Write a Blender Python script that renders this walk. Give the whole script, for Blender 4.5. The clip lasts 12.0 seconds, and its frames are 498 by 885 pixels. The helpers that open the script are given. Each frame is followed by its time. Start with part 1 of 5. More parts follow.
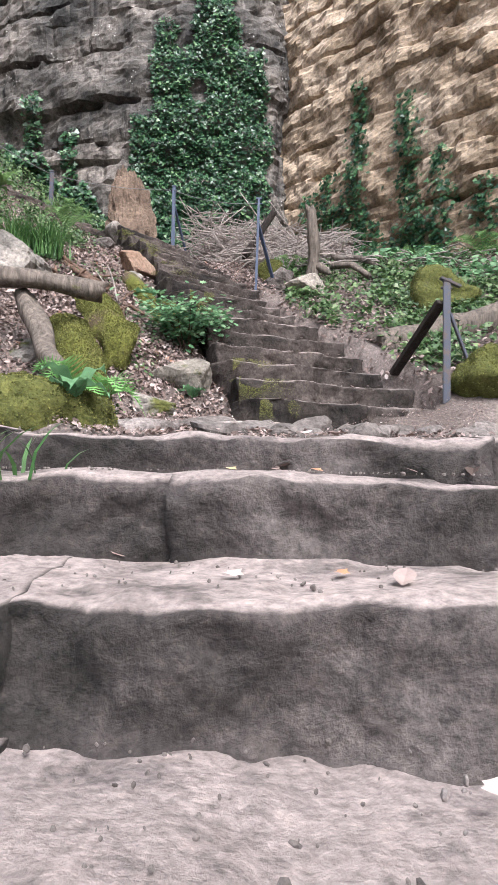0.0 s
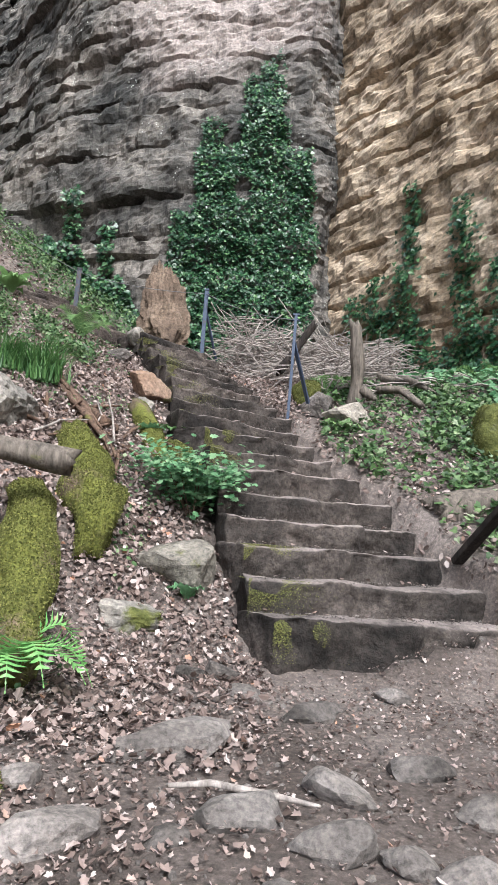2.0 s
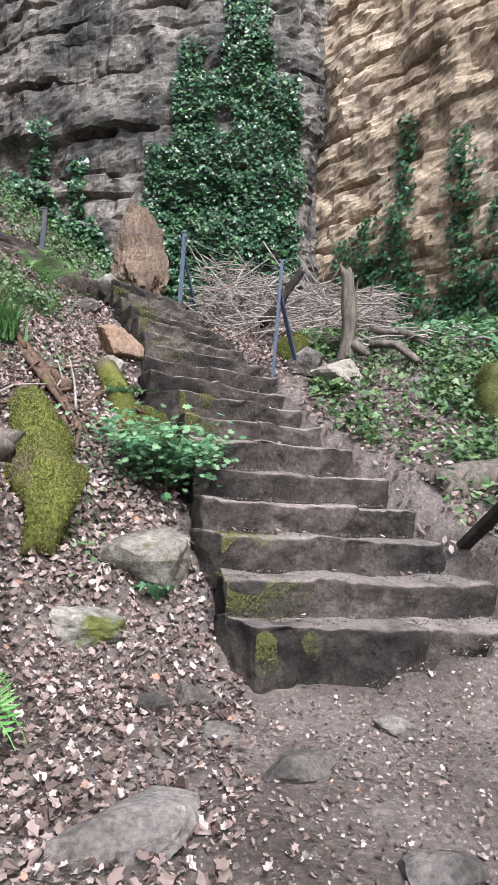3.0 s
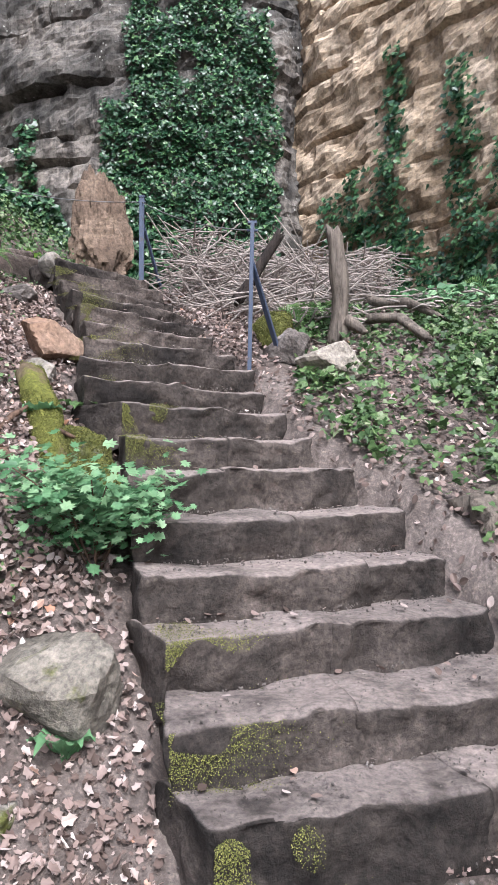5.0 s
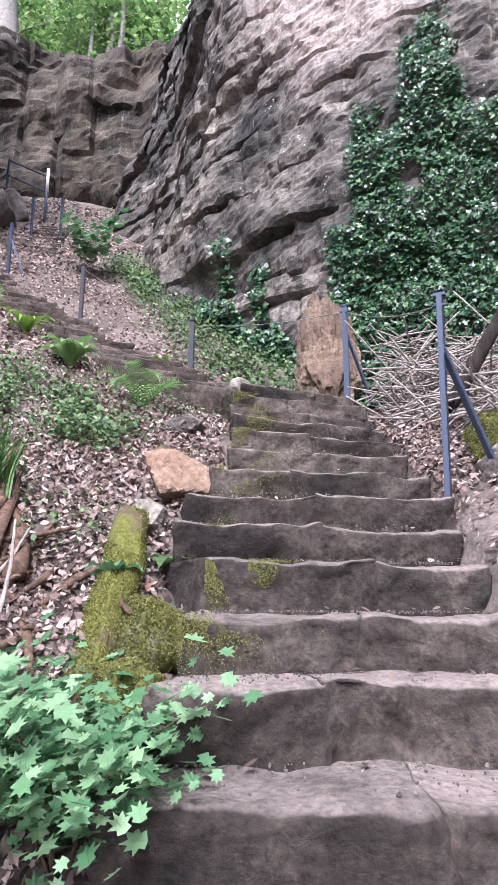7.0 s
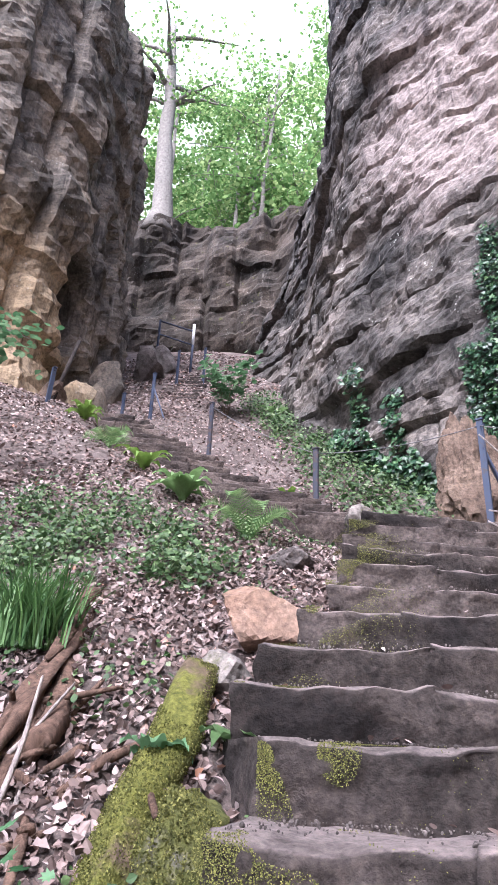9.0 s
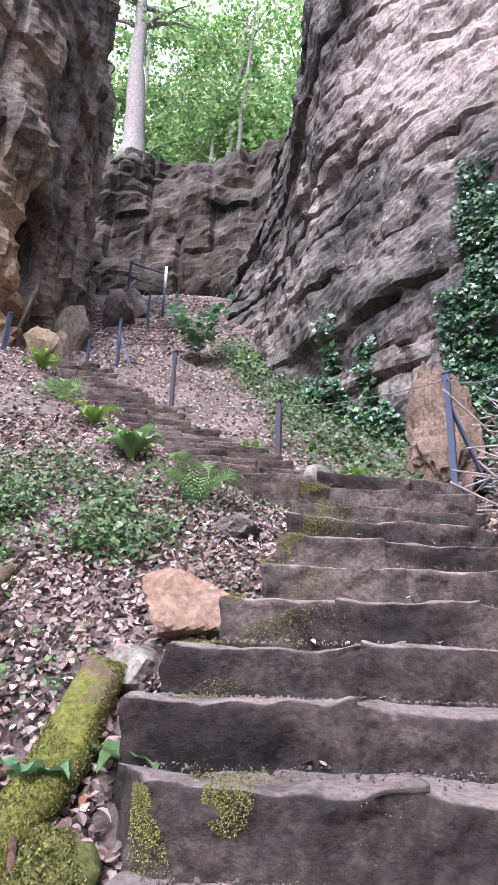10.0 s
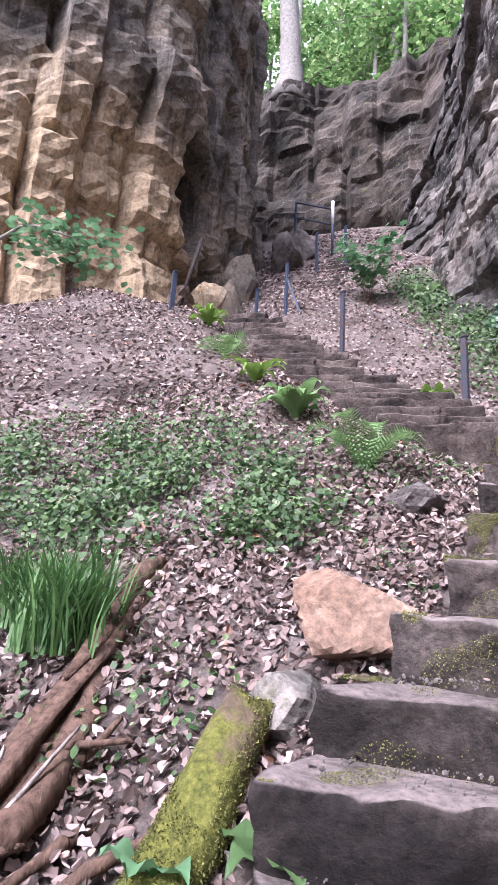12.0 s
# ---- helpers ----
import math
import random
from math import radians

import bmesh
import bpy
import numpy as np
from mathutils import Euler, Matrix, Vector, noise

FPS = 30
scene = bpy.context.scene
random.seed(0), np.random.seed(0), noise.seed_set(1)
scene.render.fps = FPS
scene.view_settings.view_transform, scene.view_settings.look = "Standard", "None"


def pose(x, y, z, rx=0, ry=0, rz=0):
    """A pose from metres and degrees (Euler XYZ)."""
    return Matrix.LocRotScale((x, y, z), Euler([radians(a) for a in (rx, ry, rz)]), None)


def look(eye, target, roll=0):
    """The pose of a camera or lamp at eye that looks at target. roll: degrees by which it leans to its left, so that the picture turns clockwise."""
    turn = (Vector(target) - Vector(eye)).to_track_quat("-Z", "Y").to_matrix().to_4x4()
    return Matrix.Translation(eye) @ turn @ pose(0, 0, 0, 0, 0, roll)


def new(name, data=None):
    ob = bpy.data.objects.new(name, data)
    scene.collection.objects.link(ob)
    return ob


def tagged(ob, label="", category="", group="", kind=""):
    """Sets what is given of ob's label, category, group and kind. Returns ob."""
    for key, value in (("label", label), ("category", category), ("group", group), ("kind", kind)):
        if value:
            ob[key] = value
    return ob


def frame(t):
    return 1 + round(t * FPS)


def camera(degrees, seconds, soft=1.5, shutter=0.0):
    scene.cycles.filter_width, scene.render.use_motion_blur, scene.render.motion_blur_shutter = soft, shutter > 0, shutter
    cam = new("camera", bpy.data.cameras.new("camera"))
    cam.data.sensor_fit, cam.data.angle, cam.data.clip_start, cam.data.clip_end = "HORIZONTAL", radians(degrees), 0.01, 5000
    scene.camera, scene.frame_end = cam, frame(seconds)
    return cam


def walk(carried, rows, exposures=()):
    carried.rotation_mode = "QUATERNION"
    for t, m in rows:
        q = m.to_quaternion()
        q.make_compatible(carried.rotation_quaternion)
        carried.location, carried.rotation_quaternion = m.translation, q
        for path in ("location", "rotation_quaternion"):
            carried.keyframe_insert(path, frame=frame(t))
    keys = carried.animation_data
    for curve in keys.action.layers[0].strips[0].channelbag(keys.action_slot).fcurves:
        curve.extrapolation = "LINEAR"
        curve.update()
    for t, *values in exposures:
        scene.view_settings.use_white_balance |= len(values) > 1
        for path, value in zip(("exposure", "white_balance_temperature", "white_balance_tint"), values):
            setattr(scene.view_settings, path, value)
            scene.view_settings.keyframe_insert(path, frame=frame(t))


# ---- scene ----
cam = camera(41.6, 12.0)
PATH = [
    (0, (-0.377, -5.391, -0.337), (-0.399, -3.394, -0.24), 0.9),
    (0.5, (-0.307, -5.003, -0.03), (-0.321, -3.005, 0.052), 2.4),
    (1, (-0.287, -4.687, 0.256), (-0.387, -2.695, 0.405), 1.6),
    (1.5, (-0.321, -4.363, 0.538), (-0.502, -2.385, 0.771), 1.8),
    (2, (-0.277, -4.035, 0.697), (-0.425, -2.066, 1.012), 4.1),
    (2.5, (-0.292, -3.729, 0.81), (-0.463, -1.759, 1.108), 4.7),
    (3, (-0.291, -3.399, 0.973), (-0.386, -1.407, 1.127), 3.6),
    (3.2, (-0.245, -3.281, 1.009), (-0.281, -1.284, 1.108), 3.0),
    (4.8, (-0.198, -2.217, 1.435), (-0.235, -0.218, 1.477), 0.4),
    (5, (-0.162, -2.047, 1.428), (-0.25, -0.05, 1.491), 0.1),
    (5.5, (-0.069, -1.634, 1.463), (-0.435, 0.329, 1.585), -0.1),
    (6, (0.032, -1.086, 1.493), (-0.61, 0.793, 1.73), 0.9),
    (6.5, (0.278, -0.638, 1.554), (-0.454, 1.197, 1.862), 0.7),
    (7, (0.357, -0.314, 1.672), (-0.55, 1.41, 2.124), 0.2),
    (7.5, (0.369, -0.053, 1.806), (-0.717, 1.456, 2.544), -1.0),
    (7.7, (0.378, 0.025, 1.826), (-0.761, 1.434, 2.672), -0.8),
    (9.3, (0.316, 0.544, 1.793), (-0.905, 1.89, 2.627), 2.8),
    (9.5, (0.329, 0.632, 1.774), (-0.86, 2.027, 2.576), 2.2),
    (10, (0.318, 0.872, 2.087), (-0.9, 2.304, 2.769), 1.8),
    (10.5, (0.244, 1.054, 2.172), (-1.111, 2.384, 2.801), 2.1),
    (11, (0.143, 1.189, 2.358), (-1.293, 2.466, 2.914), 3.0),
    (11.5, (0.058, 1.244, 2.38), (-1.432, 2.488, 2.864), 3.2),
    (12, (-0.046, 1.389, 2.43), (-1.67, 2.448, 2.922), 2.9),
]
walk(cam, [(t, look(eye, target, roll)) for t, eye, target, roll in PATH],
     [(0, 1.48, 5620, 9), (1.2, 1.48, 5550, 7), (2.0, 1.4, 5520, 3), (3.0, 1.48, 5480, 6), (5.5, 1.52, 5500, 10), (7.5, 1.8, 5360, 18), (9.5, 1.7, 5350, 20), (12.0, 1.82, 5330, 23)])

from mathutils.bvhtree import BVHTree

# ---------------- world and light ----------------
world = bpy.data.worlds.new("sky")
scene.world = world
world.use_nodes = True
wn = world.node_tree.nodes
sky = wn.new("ShaderNodeTexSky")
sky.sky_type, sky.sun_disc = "NISHITA", False
sky.sun_elevation, sky.sun_rotation = radians(52), radians(160)
sky.air_density, sky.dust_density, sky.ozone_density = 1.0, 7.0, 1.0
wn["Background"].inputs["Strength"].default_value = 0.15
world.node_tree.links.new(sky.outputs[0], wn["Background"].inputs["Color"])
sun = new("sun", bpy.data.lights.new("sun", "SUN"))
sun.data.energy, sun.data.angle, sun.data.color = 1.5, radians(18), (1.0, 0.95, 0.88)
sun.matrix_world = look((5, -9, 20), (0, 5, 0))


# ---------------- materials ----------------
def nodes_of(name):
    m = bpy.data.materials.new(name)
    m.use_nodes = True
    t = m.node_tree
    return m, t, t.nodes["Principled BSDF"]


def ramp(t, stops):
    r = t.nodes.new("ShaderNodeValToRGB")
    e = r.color_ramp.elements
    while len(e) < len(stops):
        e.new(0.5)
    for el, (p, c) in zip(e, stops):
        el.position, el.color = p, (*c, 1) if len(c) == 3 else c
    return r


def noise_node(t, vec, scale, detail=6.0, rough=0.6, distort=0.0):
    n = t.nodes.new("ShaderNodeTexNoise")
    n.inputs["Scale"].default_value, n.inputs["Detail"].default_value = scale, detail
    n.inputs["Roughness"].default_value, n.inputs["Distortion"].default_value = rough, distort
    t.links.new(vec, n.inputs["Vector"])
    return n


def mixer(t, kind, fac, a, b):
    m = t.nodes.new("ShaderNodeMix")
    m.data_type, m.blend_type = "RGBA", kind
    for sock, v in ((m.inputs[0], fac), (m.inputs[6], a), (m.inputs[7], b)):
        if isinstance(v, (int, float)):
            sock.default_value = v
        elif isinstance(v, tuple):
            sock.default_value = (*v, 1)
        else:
            t.links.new(v, sock)
    return m.outputs[2]


def window_ramp(t, value, lo, hi, top=1.0):
    r = t.nodes.new("ShaderNodeMapRange")
    r.interpolation_type = "SMOOTHSTEP"
    for n, v in ((1, lo), (2, hi), (3, 0.0), (4, top)):
        r.inputs[n].default_value = v
    t.links.new(value, r.inputs[0])
    return r.outputs[0]


def times(t, a, b):
    m = t.nodes.new("ShaderNodeMath")
    m.operation = "MULTIPLY"
    for sock, v in ((m.inputs[0], a), (m.inputs[1], b)):
        if isinstance(v, (int, float)):
            sock.default_value = v
        else:
            t.links.new(v, sock)
    return m.outputs[0]


def scaled(t, vec, s):
    m = t.nodes.new("ShaderNodeVectorMath")
    m.operation = "MULTIPLY"
    m.inputs[1].default_value = s
    t.links.new(vec, m.inputs[0])
    return m.outputs[0]


def rock_material(name, dark, mid, light, scale=1.0, rough=0.92, bump=0.5, streak=0.0, specks=0.0, moss=0.0, dust_light=0.0, patch=None, patch_at=None, patch_size=2.0, vary=0.0):
    """Weathered stone: two scales of mottling, run-off streaks, lichen specks, moss, and level faces paled by dusting
    and painted top light.
    """
    m, t, b = nodes_of(name)
    geo = t.nodes.new("ShaderNodeNewGeometry")
    pos = geo.outputs["Position"]
    big = noise_node(t, pos, 0.7 * scale, 8, 0.65, 0.4)
    col = ramp(t, [(0.36, dark), (0.5, mid), (0.65, light)])
    t.links.new(big.outputs["Fac"], col.inputs[0])
    out = col.outputs[0]
    fine = noise_node(t, pos, 14 * scale, 8, 0.7)
    grain = ramp(t, [(0.33, (0.35, 0.35, 0.35)), (0.5, (0.95, 0.95, 0.95)), (0.66, (1.5, 1.47, 1.43))])
    t.links.new(fine.outputs["Fac"], grain.inputs[0])
    out = mixer(t, "MULTIPLY", 0.8, out, grain.outputs[0])
    if patch:
        dist = t.nodes.new("ShaderNodeVectorMath")
        dist.operation = "DISTANCE"
        wob = noise_node(t, pos, 0.8, 5, 0.6)
        off = t.nodes.new("ShaderNodeVectorMath")
        off.operation = "MULTIPLY_ADD"
        off.inputs[1].default_value = (3.0, 3.0, 3.0)
        t.links.new(wob.outputs["Color"], off.inputs[0])
        t.links.new(pos, off.inputs[2])
        t.links.new(off.outputs[0], dist.inputs[0])
        dist.inputs[1].default_value = tuple(v + 1.5 for v in patch_at)
        fac = window_ramp(t, dist.outputs["Value"], patch_size * 1.25, patch_size * 0.6)
        out = mixer(t, "MIX", fac, out, mixer(t, "MULTIPLY", 0.8, patch, grain.outputs[0]))
    if streak:
        st = noise_node(t, scaled(t, pos, (2.2, 2.2, 0.16)), 1.3, 6, 0.65)
        out = mixer(t, "MULTIPLY", window_ramp(t, st.outputs["Fac"], 0.5, 0.68, streak), out, (0.22, 0.22, 0.24))
        st2 = noise_node(t, scaled(t, pos, (3.1, 3.1, 0.2)), 1.9, 5, 0.6)
        out = mixer(t, "MIX", window_ramp(t, st2.outputs["Fac"], 0.58, 0.75, streak * 0.5), out, (0.42, 0.38, 0.34))
    if specks:
        vo = t.nodes.new("ShaderNodeTexVoronoi")
        vo.inputs["Scale"].default_value = 9
        t.links.new(pos, vo.inputs["Vector"])
        many = noise_node(t, pos, 1.1, 4)
        fac = times(t, window_ramp(t, vo.outputs["Distance"], 0.22, 0.12), window_ramp(t, many.outputs["Fac"], 0.5, 0.62, specks))
        out = mixer(t, "MIX", fac, out, (0.55, 0.56, 0.52))
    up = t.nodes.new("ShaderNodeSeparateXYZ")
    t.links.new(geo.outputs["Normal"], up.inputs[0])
    # upward faces paled: a dusting, plus light from above put into the colour
    if dust_light:
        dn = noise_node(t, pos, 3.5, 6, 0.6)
        fac = times(t, window_ramp(t, up.outputs["Z"], 0.6, 0.95), window_ramp(t, dn.outputs["Fac"], 0.22, 0.55, dust_light))
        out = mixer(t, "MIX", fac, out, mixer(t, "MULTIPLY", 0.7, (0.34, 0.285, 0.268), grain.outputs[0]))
    if moss:
        mn = noise_node(t, pos, 2.3, 6, 0.65)
        fac = window_ramp(t, mn.outputs["Fac"], 0.66 - 0.34 * moss, 0.74 - 0.3 * moss)
        green = ramp(t, [(0.3, (0.035, 0.04, 0.01)), (0.55, (0.09, 0.095, 0.025)), (0.75, (0.17, 0.165, 0.05))])
        t.links.new(fine.outputs["Fac"], green.inputs[0])
        out = mixer(t, "MIX", fac, out, green.outputs[0])
    if vary:
        info = t.nodes.new("ShaderNodeObjectInfo")
        val = ramp(t, [(0, (1 - vary,) * 3), (1, (1 + vary, 1 + vary * 0.95, 1 + vary * 0.9))])
        t.links.new(info.outputs["Random"], val.inputs[0])
        out = mixer(t, "MULTIPLY", 1.0, out, val.outputs[0])
    t.links.new(out, b.inputs["Base Color"])
    b.inputs["Roughness"].default_value = rough
    b.inputs["Specular IOR Level"].default_value = 0.25
    bp = t.nodes.new("ShaderNodeBump")
    bp.inputs["Strength"].default_value, bp.inputs["Distance"].default_value = bump, 0.06
    mid_n = noise_node(t, pos, 5 * scale, 9, 0.68)
    t.links.new(mid_n.outputs["Fac"], bp.inputs["Height"])
    t.links.new(bp.outputs[0], b.inputs["Normal"])
    return m


def leaf_material(name, stops, rough=0.55, through_light=0.3):
    """Leaves whose colour differs from piece to piece."""
    m, t, b = nodes_of(name)
    geo = t.nodes.new("ShaderNodeNewGeometry")
    col = ramp(t, stops)
    t.links.new(geo.outputs["Random Per Island"], col.inputs[0])
    blot = noise_node(t, geo.outputs["Position"], 25, 4)
    val = ramp(t, [(0.3, (0.7, 0.7, 0.7)), (0.7, (1.2, 1.2, 1.2))])
    t.links.new(blot.outputs["Fac"], val.inputs[0])
    out = mixer(t, "MULTIPLY", 0.7, col.outputs[0], val.outputs[0])
    t.links.new(out, b.inputs["Base Color"])
    b.inputs["Roughness"].default_value = rough
    b.inputs["Specular IOR Level"].default_value = 0.35
    if through_light:
        tr = t.nodes.new("ShaderNodeBsdfTranslucent")
        t.links.new(out, tr.inputs["Color"])
        ms = t.nodes.new("ShaderNodeMixShader")
        ms.inputs[0].default_value = through_light
        t.links.new(b.outputs[0], ms.inputs[1])
        t.links.new(tr.outputs[0], ms.inputs[2])
        t.links.new(ms.outputs[0], t.nodes["Material Output"].inputs[0])
    return m


def bark_material(name, dark, light, moss=0.0, along=(6, 6, 0.8), rough=0.9):
    m, t, b = nodes_of(name)
    tc = t.nodes.new("ShaderNodeTexCoord")
    geo = t.nodes.new("ShaderNodeNewGeometry")
    fib = noise_node(t, scaled(t, tc.outputs["Object"], along), 5, 7, 0.65, 0.3)
    col = ramp(t, [(0.3, dark), (0.7, light)])
    t.links.new(fib.outputs["Fac"], col.inputs[0])
    out = col.outputs[0]
    spot = noise_node(t, geo.outputs["Position"], 9, 5)
    val = ramp(t, [(0.3, (0.65, 0.65, 0.65)), (0.7, (1.25, 1.22, 1.2))])
    t.links.new(spot.outputs["Fac"], val.inputs[0])
    out = mixer(t, "MULTIPLY", 0.7, out, val.outputs[0])
    if moss:
        mn = noise_node(t, geo.outputs["Position"], 2.6, 6, 0.65)
        fac = window_ramp(t, mn.outputs["Fac"], 0.66 - 0.36 * moss, 0.76 - 0.34 * moss)
        fine = noise_node(t, geo.outputs["Position"], 45, 5, 0.7)
        green = ramp(t, [(0.3, (0.035, 0.04, 0.01)), (0.5, (0.1, 0.105, 0.022)), (0.75, (0.2, 0.195, 0.045))])
        t.links.new(fine.outputs["Fac"], green.inputs[0])
        out = mixer(t, "MIX", fac, out, green.outputs[0])
    t.links.new(out, b.inputs["Base Color"])
    b.inputs["Roughness"].default_value = rough
    b.inputs["Specular IOR Level"].default_value = 0.2
    bp = t.nodes.new("ShaderNodeBump")
    bp.inputs["Strength"].default_value, bp.inputs["Distance"].default_value = 0.7, 0.03
    t.links.new(fib.outputs["Fac"], bp.inputs["Height"])
    t.links.new(bp.outputs[0], b.inputs["Normal"])
    return m


def iron_material(name, paint, rust, amount):
    m, t, b = nodes_of(name)
    geo = t.nodes.new("ShaderNodeNewGeometry")
    n = noise_node(t, geo.outputs["Position"], 12, 7, 0.7)
    fac = window_ramp(t, n.outputs["Fac"], 0.62 - amount * 0.25, 0.72 - amount * 0.2)
    t.links.new(mixer(t, "MIX", fac, paint, rust), b.inputs["Base Color"])
    b.inputs["Roughness"].default_value = 0.55
    b.inputs["Metallic"].default_value = 0.2
    return m


def ground_material():
    m, t, b = nodes_of("forest_floor")
    geo = t.nodes.new("ShaderNodeNewGeometry")
    pos = geo.outputs["Position"]
    big = noise_node(t, pos, 0.9, 7, 0.65)
    soil = ramp(t, [(0.3, (0.055, 0.043, 0.037)), (0.5, (0.125, 0.102, 0.092)), (0.7, (0.21, 0.176, 0.162))])
    t.links.new(big.outputs["Fac"], soil.inputs[0])
    grit = noise_node(t, pos, 38, 7, 0.75)
    val = ramp(t, [(0.3, (0.45, 0.45, 0.45)), (0.52, (1, 1, 1)), (0.7, (2.0, 1.9, 1.85))])
    t.links.new(grit.outputs["Fac"], val.inputs[0])
    out = mixer(t, "MULTIPLY", 0.85, soil.outputs[0], val.outputs[0])
    t.links.new(out, b.inputs["Base Color"])
    b.inputs["Roughness"].default_value = 0.95
    b.inputs["Specular IOR Level"].default_value = 0.15
    bp = t.nodes.new("ShaderNodeBump")
    bp.inputs["Strength"].default_value, bp.inputs["Distance"].default_value = 0.8, 0.03
    t.links.new(grit.outputs["Fac"], bp.inputs["Height"])
    t.links.new(bp.outputs[0], b.inputs["Normal"])
    return m


M_GROUND = ground_material()
# step stones: dark base, treads paled by dusting and painted light from above
M_STEP = rock_material("step_stone", (0.016, 0.013, 0.012), (0.044, 0.036, 0.032), (0.105, 0.086, 0.077), 2.4, bump=0.8, dust_light=0.55, vary=0.15)
M_DUSTY = rock_material("dusty_step_stone", (0.024, 0.021, 0.019), (0.062, 0.053, 0.05), (0.125, 0.108, 0.102), 2.6, bump=0.8, dust_light=1.0, vary=0.1)
M_UPPER = rock_material("upper_step_stone", (0.02, 0.016, 0.014), (0.055, 0.043, 0.037), (0.13, 0.105, 0.092), 3.0, bump=0.9, dust_light=0.45, vary=0.25)
M_CLIFF = rock_material("grey_sandstone", (0.035, 0.034, 0.033), (0.098, 0.09, 0.083), (0.215, 0.19, 0.17), 0.9, bump=1.0, streak=0.75, specks=0.7,
                        patch=(0.31, 0.262, 0.243), patch_at=(-2.9, 10.5, 14.8), patch_size=3.0)
M_OCHRE = rock_material("ochre_sandstone", (0.17, 0.125, 0.083), (0.33, 0.256, 0.182), (0.45, 0.365, 0.28), 0.9, bump=0.7, streak=0.35, specks=0.25)
M_TOWER = rock_material("tower_sandstone", (0.06, 0.055, 0.048), (0.15, 0.13, 0.107), (0.28, 0.23, 0.175), 0.8, bump=1.0, streak=0.85, specks=0.4,
                        patch=(0.36, 0.275, 0.175), patch_at=(-11.4, 5.0, 9.4), patch_size=3.6)
M_REAR = rock_material("rear_rock", (0.02, 0.018, 0.015), (0.052, 0.043, 0.035), (0.1, 0.081, 0.065), 0.9, bump=0.8, streak=0.5, specks=0.3, moss=0.1)
M_WEDGE = rock_material("brown_rock", (0.05, 0.035, 0.027), (0.11, 0.078, 0.058), (0.19, 0.14, 0.105), 1.5, bump=0.8)
M_RUBBLE = rock_material("rubble", (0.065, 0.056, 0.051), (0.135, 0.118, 0.11), (0.23, 0.204, 0.193), 3.0, bump=0.6, vary=0.25)
M_ORANGE = rock_material("fresh_sandstone", (0.13, 0.08, 0.055), (0.215, 0.14, 0.1), (0.3, 0.21, 0.158), 1.6, bump=0.5)
M_PALE = rock_material("pale_boulder", (0.1, 0.086, 0.073), (0.21, 0.182, 0.155), (0.34, 0.305, 0.265), 2.5, bump=0.5)
M_PALEMOSS = rock_material("pale_mossy_boulder", (0.06, 0.052, 0.044), (0.13, 0.115, 0.097), (0.24, 0.215, 0.185), 2.5, bump=0.7, moss=0.25)
M_MOSSROCK = rock_material("mossy_rock", (0.06, 0.055, 0.05), (0.12, 0.11, 0.1), (0.2, 0.18, 0.16), 2.0, bump=0.6, moss=1.1)
M_HALFMOSS = rock_material("half_mossy_rock", (0.08, 0.075, 0.065), (0.17, 0.155, 0.14), (0.28, 0.25, 0.22), 2.0, bump=0.6, moss=0.3)
M_MOSSLOG = bark_material("mossy_bark", (0.06, 0.045, 0.03), (0.16, 0.12, 0.08), moss=0.85)
M_DEADWOOD = bark_material("dead_wood", (0.05, 0.042, 0.037), (0.19, 0.16, 0.135), moss=0.12)
M_ROTTEN = bark_material("rotten_wood", (0.035, 0.022, 0.016), (0.17, 0.11, 0.08), moss=0.12)
M_TWIG = bark_material("dry_twig", (0.14, 0.12, 0.11), (0.42, 0.37, 0.34))
M_BLACKWOOD = bark_material("wet_dark_wood", (0.012, 0.01, 0.01), (0.05, 0.04, 0.035))
M_TRUNK = bark_material("beech_bark", (0.14, 0.13, 0.115), (0.3, 0.28, 0.25), along=(2, 2, 1.5))
M_IRON = iron_material("blue_grey_painted_iron", (0.045, 0.06, 0.1), (0.06, 0.05, 0.05), 0.25)
M_RUSTY = iron_material("weathered_iron", (0.05, 0.055, 0.075), (0.08, 0.06, 0.055), 0.6)
M_WIRE = iron_material("wire_steel", (0.16, 0.16, 0.17), (0.1, 0.08, 0.07), 0.5)
M_WHITE = iron_material("white_painted_iron", (0.75, 0.75, 0.75), (0.5, 0.45, 0.4), 0.1)
M_LITTER = leaf_material("dry_beech_leaves", [(0, (0.05, 0.034, 0.028)), (0.3, (0.13, 0.092, 0.079)), (0.65, (0.24, 0.178, 0.158)), (0.9, (0.36, 0.29, 0.268)), (0.97, (0.45, 0.385, 0.36)), (1, (0.34, 0.17, 0.1))], 0.75, 0.1)
M_IVY = leaf_material("ivy_leaves", [(0, (0.012, 0.038, 0.02)), (0.55, (0.032, 0.085, 0.038)), (0.88, (0.07, 0.15, 0.06)), (1, (0.15, 0.25, 0.11))], 0.32, 0.15)
M_HERB = leaf_material("herb_leaves", [(0, (0.028, 0.058, 0.02)), (0.55, (0.072, 0.13, 0.045)), (0.92, (0.145, 0.22, 0.085)), (1, (0.27, 0.31, 0.19))], 0.5, 0.3)
M_FERN = leaf_material("fern_green", [(0, (0.11, 0.22, 0.07)), (1, (0.25, 0.38, 0.15))], 0.5, 0.35)
M_BRIGHT = leaf_material("bright_fern_green", [(0, (0.16, 0.36, 0.1)), (1, (0.26, 0.46, 0.16))], 0.5, 0.35)
